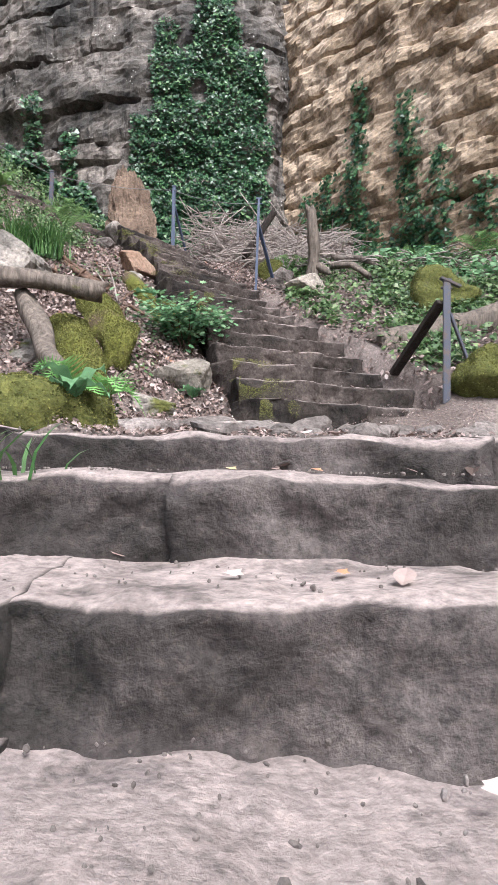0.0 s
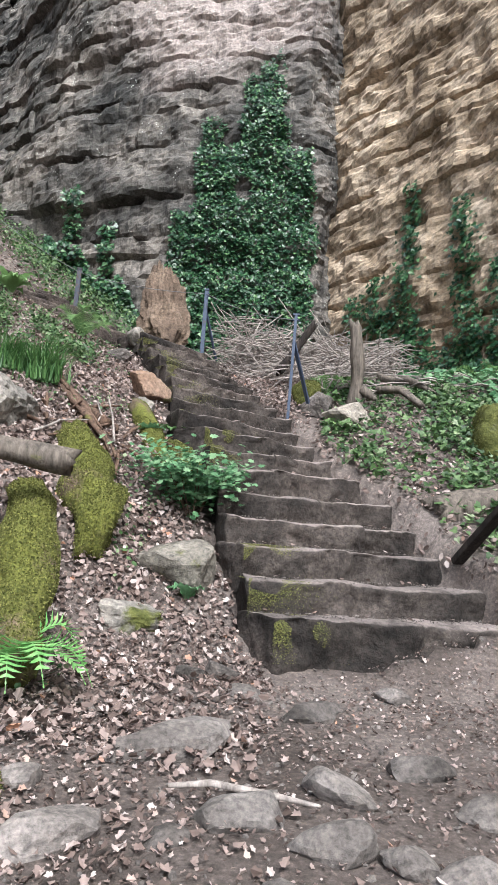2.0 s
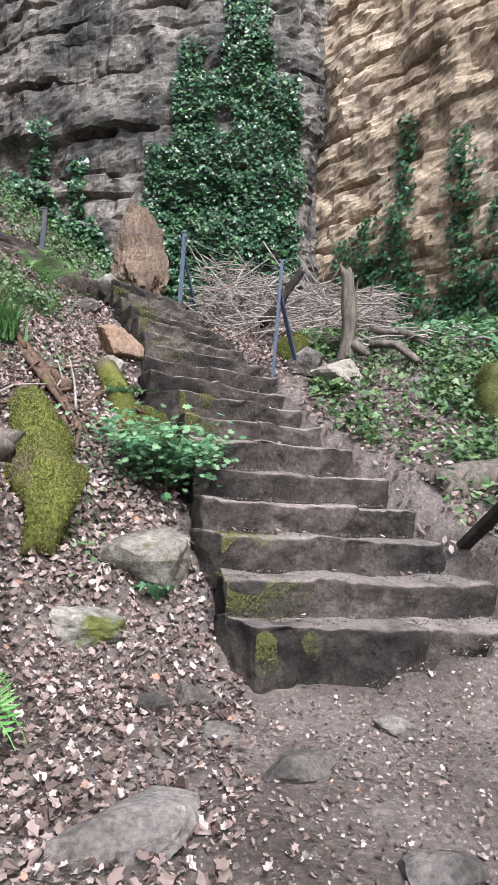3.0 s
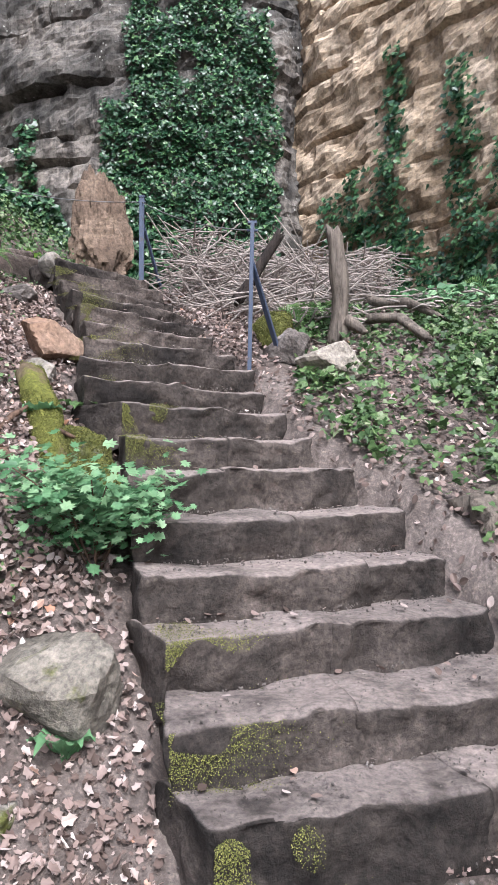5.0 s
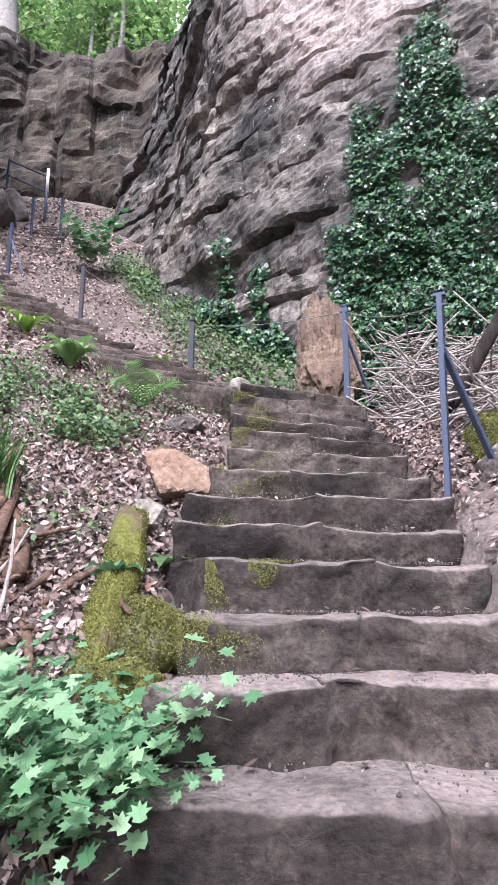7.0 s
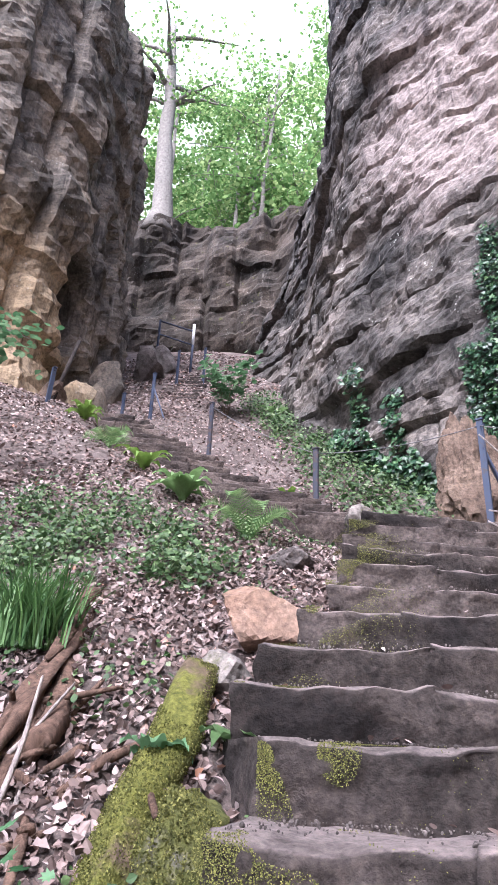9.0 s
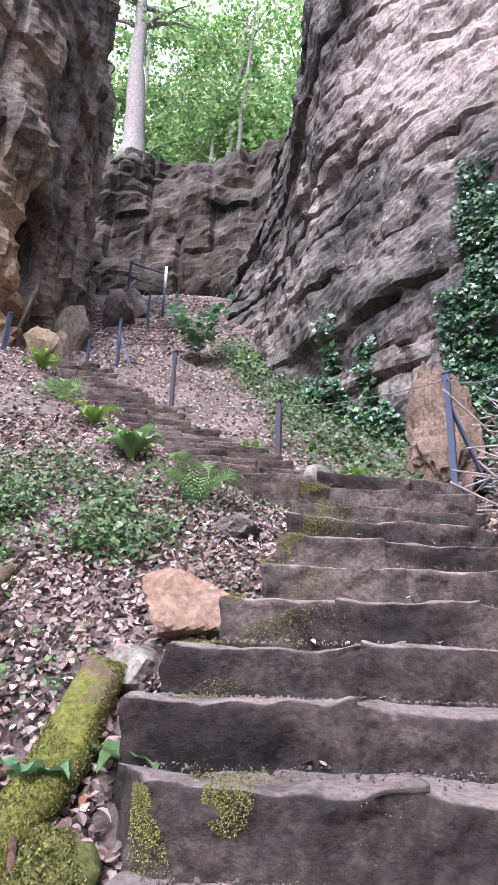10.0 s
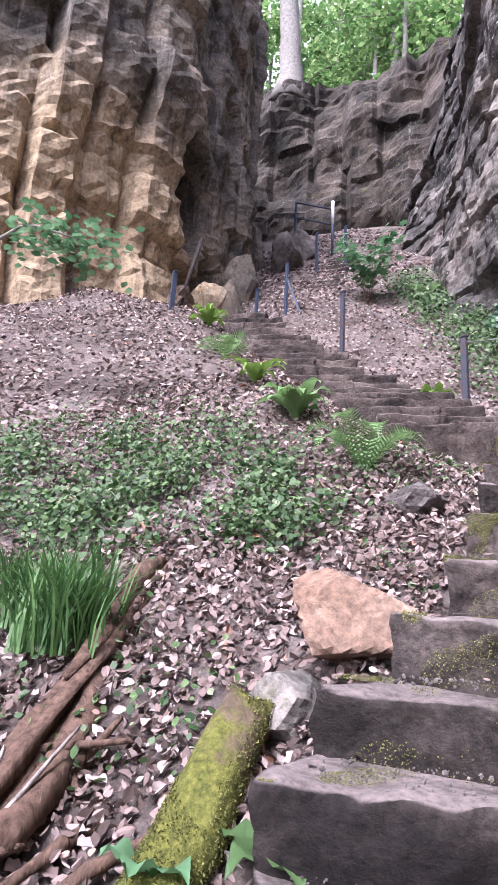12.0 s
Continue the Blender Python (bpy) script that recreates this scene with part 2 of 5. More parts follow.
M_BUSH = leaf_material("bush_leaves", [(0, (0.06, 0.15, 0.065)), (0.6, (0.13, 0.25, 0.12)), (1, (0.25, 0.38, 0.21))], 0.5, 0.35)
M_TONGUE = leaf_material("tongue_fern_green", [(0, (0.09, 0.2, 0.035)), (1, (0.24, 0.36, 0.07))], 0.35, 0.3)
M_GRASS = leaf_material("grass_blades", [(0, (0.05, 0.12, 0.035)), (1, (0.13, 0.24, 0.075))], 0.5, 0.3)
M_CROWN = leaf_material("beech_crown", [(0, (0.1, 0.2, 0.06)), (0.6, (0.2, 0.33, 0.11)), (1, (0.38, 0.48, 0.2))], 0.5, 0.55)
M_MOSSTUFT = leaf_material("moss_tufts", [(0, (0.05, 0.056, 0.014)), (0.6, (0.135, 0.138, 0.036)), (1, (0.25, 0.245, 0.075))], 0.9, 0.25)


# ---------------- helpers ----------------
def smooth(a, b, v):
    t = min(1.0, max(0.0, (v - a) / (b - a)))
    return t * t * (3 - 2 * t)


def raw_mesh(name, verts, faces, material, soft=True):
    me = bpy.data.meshes.new(name)
    me.from_pydata([tuple(v) for v in verts], [], faces)
    me.materials.append(material)
    if soft:
        me.polygons.foreach_set("use_smooth", [True] * len(me.polygons))
    return me


def empty(name, at, label, category, group="", kind=""):
    ob = new(name)
    ob.location = at
    ob.empty_display_size = 0.1
    return tagged(ob, label, category, group, kind)


def part(name, mesh, parent, label=""):
    """A mesh in world coordinates as a part of a thing."""
    ob = new(name, mesh)
    ob.parent = parent
    if not parent.parent:
        ob.matrix_parent_inverse = Matrix.Translation(parent.location).inverted()
    return tagged(ob, label)


def sheet(pts):
    n, m = len(pts), len(pts[0])
    verts = [p for row in pts for p in row]
    faces = [(i * m + j, i * m + j + 1, (i + 1) * m + j + 1, (i + 1) * m + j) for i in range(n - 1) for j in range(m - 1)]
    return verts, faces


def tube(path, radii, sides=8, wobble=0.0, seed=0, ragged=0.0):
    """A closed limb round a path of points, with its own radius at each."""
    rnd = random.Random(seed)
    verts, faces = [], []
    path = [Vector(p) for p in path]
    for i, p in enumerate(path):
        d = (path[min(i + 1, len(path) - 1)] - path[max(i - 1, 0)]).normalized()
        a = d.cross(Vector((0.31, 0.17, 0.93))).normalized()
        c = d.cross(a)
        for j in range(sides):
            q = 2 * math.pi * j / sides
            dirn = a * math.cos(q) + c * math.sin(q)
            r = radii[i] * (1 + wobble * noise.noise(p * 2.3 + dirn * 1.2 + Vector((seed, 0, 0))) * 2)
            slip = d * (rnd.uniform(-ragged, ragged) if i in (0, len(path) - 1) else 0)
            verts.append(p + dirn * r + slip)
    n = len(path)
    for i in range(n - 1):
        for j in range(sides):
            k = (j + 1) % sides
            faces.append((i * sides + j, i * sides + k, (i + 1) * sides + k, (i + 1) * sides + j))
    for i, rev in ((0, True), (n - 1, False)):
        c = len(verts)
        verts.append(path[i])
        for j in range(sides):
            k = (j + 1) % sides
            faces.append((c, i * sides + k, i * sides + j) if rev else (c, i * sides + j, i * sides + k))
    return verts, faces


def limb(points, steps, sag=0.0, rough_by=0.0, seed=0):
    """Points evenly along a bent line."""
    pts = [Vector(p) for p in points]
    out = []
    seg = len(pts) - 1
    for i in range(steps + 1):
        f = i / steps * seg
        k = min(int(f), seg - 1)
        p = pts[k].lerp(pts[k + 1], f - k)
        p = p + noise.noise_vector(p * 1.7 + Vector((seed, 3, 1))) * rough_by
        out.append(p)
    return out


ICO = {}


def ico(level):
    if level not in ICO:
        bm = bmesh.new()
        bmesh.ops.create_icosphere(bm, subdivisions=level, radius=1)
        ICO[level] = ([v.co.copy() for v in bm.verts], [tuple(v.index for v in f.verts) for f in bm.faces])
        bm.free()
    return ICO[level]


def rock_mesh(name, m, size, material, seed, level=4, planes=14, bumpy=0.05, soft=False, taper=0.0):
    """A broken stone: a sphere cut by random planes, then roughened."""
    rnd = random.Random(seed)
    cuts = []
    for i in range(planes):
        n = Vector((rnd.gauss(0, 1), rnd.gauss(0, 1), rnd.gauss(0, 1))).normalized()
        cuts.append((n, rnd.uniform(0.56, 0.95)))
    pts, faces = ico(level)
    verts = []
    for v in pts:
        p = 2.6 if soft else 5.0
        r = (abs(v.x) ** p + abs(v.y) ** p + abs(v.z) ** p) ** (-1 / p)
        for n, d in cuts:
            c = v.dot(n)
            if c > 0.05:
                r = min(r, d / c)
        p = v * r
        p = p + v * (noise.fractal(v * 2.4 + Vector((seed * 1.7, 0, 0)), 0.75, 2.1, 5) * bumpy)
        thin = 1 - taper * max(0.0, min(1.0, p.z * 0.5 + 0.5))
        verts.append(m @ Vector((p.x * size[0] * thin, p.y * size[1] * thin, p.z * size[2])))
    return raw_mesh(name, verts, faces, material, soft)


def rock(name, at, size, turn, material, seed, label, category="rock", level=4, group="", bumpy=0.07, tilt=(0, 0), planes=14, soft=False, taper=0.0):
    me = rock_mesh(name, pose(0, 0, 0, tilt[0], tilt[1], turn), size, material, seed, level, planes, bumpy, soft, taper)
    ob = new(name, me)
    ob.location = at
    return tagged(ob, label, category, group)


def block_mesh(name, quad, z0, z1, material, seed, segs=(12, 5, 4), edge=0.035, rough_by=0.02, sag=0.0, side=0.01):
    """A hewn block over four plan corners (front left, front right, back right, back left)."""
    fl, fr, br, bl = [Vector((*p, 0)) for p in quad]
    w, d, h = (fr - fl).length, (bl - fl).length, z1 - z0
    half = (w / 2, d / 2, h / 2)
    nx, ny, nz = segs
    index, verts, faces = {}, [], []

    def vert(i, j, k):
        if (i, j, k) not in index:
            p = [(-1 + 2 * i / nx) * half[0], (-1 + 2 * j / ny) * half[1], (-1 + 2 * k / nz) * half[2]]
            q = [max(-hh + e, min(hh - e, c)) for c, hh, e in zip(p, half, (side, edge, edge))]
            off = Vector((p[0] - q[0], p[1] - q[1], p[2] - q[2]))
            p = Vector(q) + (off.normalized() * min(edge, off.length) if off.length > 1e-6 else off)
            u, v = p.x / w + 0.5, p.y / d + 0.5
            base = fl.lerp(fr, u).lerp(bl.lerp(br, u), v)
            at = Vector((base.x, base.y, z0 + h / 2 + p.z))
            at.z -= sag * math.sin(math.pi * max(0, min(1, u))) * (0.5 + p.z / h)
            n = noise.noise_vector(at * 2.6 + Vector((seed * 0.1, 0, 0))) * rough_by * 1.3 + noise.noise_vector(at * 7.0) * rough_by * 0.8 + noise.noise_vector(at * 17.0) * rough_by * 0.4
            n.z *= 0.6 if k == nz else 1.0
            if j == 0 and k < nz:
                # hewn, pitted front
                pit = noise.fractal(at * 5.5 + Vector((seed * 0.37, 2, 0)), 0.7, 2.2, 5)
                n += (bl - fl).normalized() * max(-0.025, min(0.06, pit * rough_by * 1.1))
            index[(i, j, k)] = len(verts)
            verts.append(at + n)
        return index[(i, j, k)]

    for i in range(nx):
        for j in range(ny):
            faces.append((vert(i, j, nz), vert(i + 1, j, nz), vert(i + 1, j + 1, nz), vert(i, j + 1, nz)))
        for k in range(nz):
            faces.append((vert(i, 0, k), vert(i + 1, 0, k), vert(i + 1, 0, k + 1), vert(i, 0, k + 1)))
            faces.append((vert(i + 1, ny, k), vert(i, ny, k), vert(i, ny, k + 1), vert(i + 1, ny, k + 1)))
    for j in range(ny):
        for k in range(nz):
            faces.append((vert(0, j + 1, k), vert(0, j, k), vert(0, j, k + 1), vert(0, j + 1, k + 1)))
            faces.append((vert(nx, j, k), vert(nx, j + 1, k), vert(nx, j + 1, k + 1), vert(nx, j, k + 1)))
    return raw_mesh(name, verts, faces, material)


LEAF_OVAL = [(0, 0), (0.3, 0.3), (0.36, 0.6), (0, 1.0), (-0.36, 0.6), (-0.3, 0.3)]
LEAF_IVY = [(0, 0), (0.34, -0.12), (0.5, 0.3), (0.24, 0.45), (0, 1.0), (-0.24, 0.45), (-0.5, 0.3), (-0.34, -0.12)]
LEAF_MAPLE = [(0, 0), (0.32, 0.05), (0.25, 0.26), (0.56, 0.42), (0.28, 0.5), (0.34, 0.8), (0.1, 0.7), (0, 1.05), (-0.1, 0.7), (-0.34, 0.8), (-0.28, 0.5), (-0.56, 0.42), (-0.25, 0.26), (-0.32, 0.05)]
LEAF_CRISP = [(0, 0), (0.3, 0.12), (0.24, 0.34), (0.38, 0.6), (0.14, 0.72), (0.02, 1.0), (-0.16, 0.76), (-0.36, 0.56), (-0.22, 0.36), (-0.3, 0.1)]
LEAF_LITTER = [(0, 0), (0.24, 0.2), (0.31, 0.5), (0.2, 0.8), (0.03, 1.0), (-0.2, 0.78), (-0.3, 0.45), (-0.2, 0.18)]


def leaf_mesh(name, placed, outline, material, fold=0.18, seed=1, curl=0.25):
    """Many leaves in one mesh; each one placed by (point, normal, size)."""
    rnd = random.Random(seed)
    verts, faces = [], []
    for p, n, s in placed:
        n = Vector(n).normalized()
        a = n.cross(Vector((rnd.uniform(-1, 1), rnd.uniform(-1, 1), rnd.uniform(-1, 1)))).normalized()
        c = n.cross(a)
        k = len(verts)
        f, cu = rnd.uniform(-0.3, 1.0) * fold, rnd.uniform(-0.4, 1.0) * curl
        for x, y in outline:
            h = abs(x) * f * 2 + (y - 0.5) ** 2 * cu
            verts.append(Vector(p) + (a * x + c * (y - 0.5) + n * h) * s)
        m = len(outline)
        top = m // 2
        right, left = list(range(0, top + 1)), [0] + list(range(m - 1, top - 1, -1))
        faces.append([k + i for i in right])
        faces.append([k + i for i in left[::-1]])
    return raw_mesh(name, verts, faces, material, False)


# ---------------- lie of the land ----------------
LEFT_X = [-0.36, -0.54, -0.61, -0.77, -0.88, -0.98, -1.08, -1.19, -1.5, -1.64, -1.69, -1.83, -1.98, -2.15, -2.35, -2.6, -2.75]
LEFT_Y = [-0.02, 0.22, 0.55, 0.83, 1.17, 1.52, 1.84, 2.21, 2.42, 2.71, 3.08, 3.51, 3.85, 4.17, 4.49, 4.95, 5.4]
RIGHT_X = [1.22, 1.11, 0.9, 0.76, 0.6, 0.35, 0.07, -0.1, -0.3, -0.38, -0.56, -0.8, -0.95, -1.2, -1.4, -1.6, -1.85]
RIGHT_Y = [0.55, 0.85, 1.28, 1.55, 1.91, 2.28, 2.54, 2.95, 3.38, 3.7, 3.98, 4.38, 4.84, 5.23, 5.65, 6.0, 6.4]
STEP_Z = [0.298, 0.505, 0.725, 0.93, 1.15, 1.385, 1.6, 1.83, 2.03, 2.24, 2.45, 2.68, 2.9, 3.11, 3.32, 3.58, 3.82]
CX, CY = (np.array(LEFT_X) + RIGHT_X) / 2, (np.array(LEFT_Y) + RIGHT_Y) / 2
SPAN_X, SPAN_Y = np.array(RIGHT_X) - LEFT_X, np.array(RIGHT_Y) - LEFT_Y
HALF = np.hypot(SPAN_X, SPAN_Y) / 2
UX, UY = SPAN_X / HALF / 2, SPAN_Y / HALF / 2
LOWER = [(-3.32, -0.2), (-3.73, -0.33), (-4.22, -0.56), (-4.78, -0.8), (-5.05, -1.05), (-5.3, -1.3), (-5.6, -1.55), (-5.9, -1.78)]
UPPER_X, UPPER_Y, UPPER_Z = [-3.7, -5.6, -8.0, -12.0], [6.25, 6.45, 6.95, 8.6], [4.0, 4.95, 6.45, 9.0]


def upper_way(f):
    """Centre of the upper flight, f from 0 to 3."""
    return [float(np.interp(f, range(4), v)) for v in (UPPER_X, UPPER_Y, UPPER_Z)]


UP = np.array([upper_way(f) for f in np.linspace(0, 3, 60)])


def wild(x, y):
    """The hillside without the stairs."""
    yy = min(y, 5.0) + 0.22 * max(0.0, y - 5.0)
    left = 0.52 * yy - 0.42 * x - 0.25 + 0.5 * max(0.0, y - 8.7) + 0.1 * max(0.0, -x - 8) + 0.12 * min(6.0, max(0.0, -x - 4.5)) - 0.35 * math.exp(-((x + 3) ** 2 / 3 + (y - 6.3) ** 2 / 4))
    right = 0.56 * min(y, 5.3) + 0.1 + 0.1 * max(0.0, x - 1.2) + 0.2 * max(0.0, y - 5.3)
    c = -0.3 * max(0.0, y)
    w = smooth(c - 0.9, c + 0.6, x)
    hill = left * (1 - w) + right * w + 0.45 * math.exp(-((x + 1.9) ** 2 + (y - 7.4) ** 2) / 1.5)
    landing = -0.05 + 0.075 * min(0.0, y + 0.9) + 0.2 * max(0.0, -x - 1.0) + 0.12 * max(0.0, x - 1.6)
    t = max(smooth(-0.6, 0.5, y), smooth(-1.2, -2.2, x))
    z = landing * (1 - t) + hill * t
    if y < -2.5:
        low = float(np.interp(-y, [3.3, 3.7, 5.9, 8.5, 60.0], [-0.2, -0.33, -1.9, -2.4, -14.0]))
        side = smooth(1.3, 2.4, abs(x + 0.4))
        under = low - 0.45 if y < -3.3 else z - 0.12 * smooth(-2.6, -2.75, y)
        bank = z + (low + 0.35 - z) * smooth(-2.6, -5.0, y)
        z = under * (1 - side) + bank * side
    return z


def beside_steps(x, y):
    """How far a place lies outside each step's ends and behind its nosing."""
    px, py = x - CX, y - CY
    return np.abs(px * UX + py * UY) - HALF, py * UX - px * UY


def terrain(x, y):
    z = wild(x, y)
    if -3.6 < x < 2 and -0.3 < y < 7.3:
        lat, fwd = beside_steps(x, y)
        for k in np.flatnonzero((lat < 0.22) & (fwd > -0.1) & (fwd < 0.37)):
            z = min(z, STEP_Z[k] - 0.3 + 0.75 * smooth(-0.06, 0.22, float(lat[k])))
    if -13 < x < -2.8 and 4.5 < y < 12.5:
        d = np.hypot(UP[:, 0] - x, UP[:, 1] - y)
        k = int(d.argmin())
        w = smooth(0.75, 0.45, d[k])
        z = z * (1 - w) + (UP[k, 2] - 0.3) * w
    z += 0.05 * noise.noise((x * 0.9, y * 0.9, 1)) + 0.025 * noise.noise((x * 2.7, y * 2.7, 5))
    return z


def normal_at(x, y):
    e = 0.08
    return Vector((terrain(x - e, y) - terrain(x + e, y), terrain(x, y - e) - terrain(x, y + e), 2 * e)).normalized()


def on_stairs(x, y, spare=0.0):
    if not (-3.2 < x < 1.6 and -0.4 < y < 7.0):
        return False
    lat, fwd = beside_steps(x, y)
    return bool(np.any((lat < spare) & (fwd > -0.1) & (fwd < 0.37)))


xs = np.concatenate([np.arange(-80, -14, 3.0), np.arange(-14, -6, 0.2), np.arange(-6, 3.5, 0.09), np.arange(3.5, 8, 0.25), np.arange(8, 80, 4.0)])
ys = np.concatenate([np.arange(-80, -9, 4.0), np.arange(-9, -4, 0.2), np.arange(-4, 8, 0.09), np.arange(8, 18, 0.25), np.arange(18, 80, 4.0)])
ground = new("ground", raw_mesh("ground", *sheet([[(x, y, terrain(x, y)) for x in xs] for y in ys]), M_GROUND))
tagged(ground, "steep woodland hillside of dark crumbly soil", "ground", kind="structure")


# ---------------- cliffs ----------------
def layers(seed, low, high, top=60.0):
    rnd = random.Random(seed)
    edges, push, z = [0.0], [], 0.0
    while z < top:
        z += rnd.uniform(low, high)
        edges.append(z)
        push.append(rnd.uniform(-1, 1))
    return np.array(edges), push


def cliff(name, line, z0, z1, ds, dz, material, seed, label, beds=(0.3, 0.9), bed_push=0.12, groove=0.16, big=0.45, joints=0.0, lean=None, strength=None, caves=(), dip=0.0):
    """A rock face over a plan line, seen from the left of its direction: beds with undercut joints, upright joints and bulges."""
    pts = np.array(line, float)
    run = np.concatenate([[0], np.cumsum(np.hypot(*np.diff(pts, axis=0).T))])
    ss = np.arange(0, run[-1] + ds, ds)
    lx, ly = np.interp(ss, run, pts[:, 0]), np.interp(ss, run, pts[:, 1])
    for _ in range(int(0.5 / ds)):
        lx[1:-1], ly[1:-1] = (lx[:-2] + lx[2:] + 2 * lx[1:-1]) / 4, (ly[:-2] + ly[2:] + 2 * ly[1:-1]) / 4
    tx, ty = np.gradient(lx), np.gradient(ly)
    ln = np.hypot(tx, ty)
    nx, ny = ty / ln, -tx / ln
    edges, push = layers(seed, *beds)
    cols, cpush = layers(seed + 7, 0.9, 2.6, 90)
    rows = []
    for i, s in enumerate(ss):
        amp = strength(lx[i], ly[i]) if strength else 1.0
        row = []
        for z in np.arange(z0, z1 + dz, dz):
            v = Vector((s * 0.3, z * 0.3, seed))
            h = z - z0 + dip * s + 0.45 * noise.noise(Vector((s * 0.22, z * 0.12, seed + 3))) + 0.08 * noise.noise(Vector((s * 1.1, z * 1.1, seed)))
            k = int(np.searchsorted(edges, h)) - 1
            f, th = h - edges[k], edges[k + 1] - edges[k]
            local = noise.noise(Vector((s * 0.45, k * 1.7, seed + 9)))
            d = bed_push * amp * (push[k] + 0.8 * local)
            d += bed_push * 0.25 * amp * math.sin(math.pi * min(1, f / th)) ** 0.5
            bw = 0.7 + 1.9 * abs(push[k])
            d += bed_push * 0.9 * amp * noise.cell(Vector((math.floor((s + 3.1 * push[k]) / bw) * 1.3 + 0.5, k * 2.7 + 0.5, seed + 0.5)))
            d -= groove * amp * (0.25 + max(0.0, 0.75 + local)) * math.exp(-((f / 0.07) ** 2)) * smooth(-0.35, 0.3, noise.noise(Vector((s * 0.6, k * 3.1, seed + 21))))
            d += big * noise.fractal(v * 0.55, 0.9, 2.0, 3) + 0.14 * noise.fractal(Vector((s, z, seed)) * 1.5, 0.65, 2.1, 5)
            if joints:
                g = s + 0.35 * noise.noise(Vector((s * 0.2, z * 0.18, seed + 5)))
                c = int(np.searchsorted(cols, g)) - 1
                step_f = noise.noise(Vector((c * 2.3, math.floor(h / 2.4) * 1.9, seed)))
                d += joints * (0.6 * cpush[c] + step_f)
                e = min(g - cols[c], cols[c + 1] - g)
                d -= joints * 0.8 * math.exp(-((e / 0.1) ** 2))
            for cs, cz, rs, rz, deep in caves:
                q = ((s - cs) / rs) ** 2 + ((z - cz) / rz) ** 2
                if q < 1.6:
                    d -= deep * smooth(1.3, 0.6, q)
            px, py = lx[i], ly[i]
            if lean:
                b = lean(px, py) * max(0.0, z - z0 - 2)
                d -= b
            row.append((px + nx[i] * d, py + ny[i] * d, z))
        ex, ey, ez = row[-1]
        for back, up in ((0.5, 0.25), (2.0, 0.5), (5.0, 0.6)):
            row.append((ex - nx[i] * back, ey - ny[i] * back, ez + up + 0.4 * noise.noise((ex + back, ey, seed))))
        rows.append(row)
    verts, faces = sheet(rows)
    me = raw_mesh(name, verts, faces, material, False)
    ob = new(name, me)
    return tagged(ob, label, "cliff", kind="structure")


def back_strength(x, y):
    return 0.45 + 1.0 * smooth(-3.4, -5.0, x) if x < -1 else 0.45


cliff("cliff_back", [(-21.5, 21.5), (-18.8, 17.8), (-17.0, 15.4), (-14.0, 13.3), (-9.4, 12.1), (-6.1, 10.9), (-4.9, 10.5), (-3.2, 10.35), (-0.3, 10.6), (0.25, 11.3), (0.9, 13.2)], 2.5, 32, 0.12, 0.09,
      M_CLIFF, 11, "tall grey layered sandstone cliff with dark run-off streaks", (0.4, 1.3), 0.09, 0.34, 0.4, lean=lambda x, y: 0.26 * smooth(-6, -13, x), strength=back_strength)
cliff("cliff_right", [(-2.2, 13.6), (-0.3, 11.75), (0.3, 11.1), (2.1, 9.45), (4.7, 6.8), (9.0, 2.0), (12, -4), (13, -14)], 1.0, 26, 0.12, 0.08,
      M_OCHRE, 23, "ochre sandstone cliff split into thin ledges", (0.16, 0.8), 0.045, 0.2, 0.28, joints=0.03)
cliff("cliff_rear", [(-26, 11.5), (-21.0, 15.8), (-17.5, 19.4), (-11, 22.5)], 11, 26.2, 0.22, 0.2,
      M_REAR, 31, "dark broken rock wall closing the gully", (0.5, 2.2), 0.1, 0.06, 1.7, joints=0.3)
cliff("cliff_tower", [(-9.5, -16), (-10.6, -4), (-11.2, 4.2), (-11.8, 6.5), (-13.2, 8.6), (-15.0, 10.6), (-16.6, 11.9), (-24, 12.5)], 4.5, 24.6, 0.17, 0.15,
      M_TOWER, 47, "tall blocky sandstone tower, grey above and ochre below", (0.6, 2.4), 0.1, 0.16, 0.3, joints=0.3, caves=((24.1, 12.2, 0.9, 1.5, 1.5), (26.3, 15.8, 0.55, 1.1, 1.3), (25.3, 10.2, 0.5, 1.0, 0.8)))
plateau = [[(x, y, 25.9 + 0.25 * noise.noise((x * 0.4, y * 0.4, 2)) + 0.12 * max(0, -x - 19)) for x in np.arange(-70, -10, 1.2)] for y in np.arange(10, 70, 1.2)]


def above_rear(p):
    return p[1] > np.interp(p[0], [-70, -26, -21, -17.5, -11], [-30, 11.8, 16.2, 19.8, 22.9])


verts, faces = sheet(plateau)
faces = [f for f in faces if all(above_rear(verts[i]) for i in f)]
tagged(new("ground_upper", raw_mesh("ground_upper", verts, faces, M_GROUND)), "woodland floor above the gully wall", "ground", kind="structure")


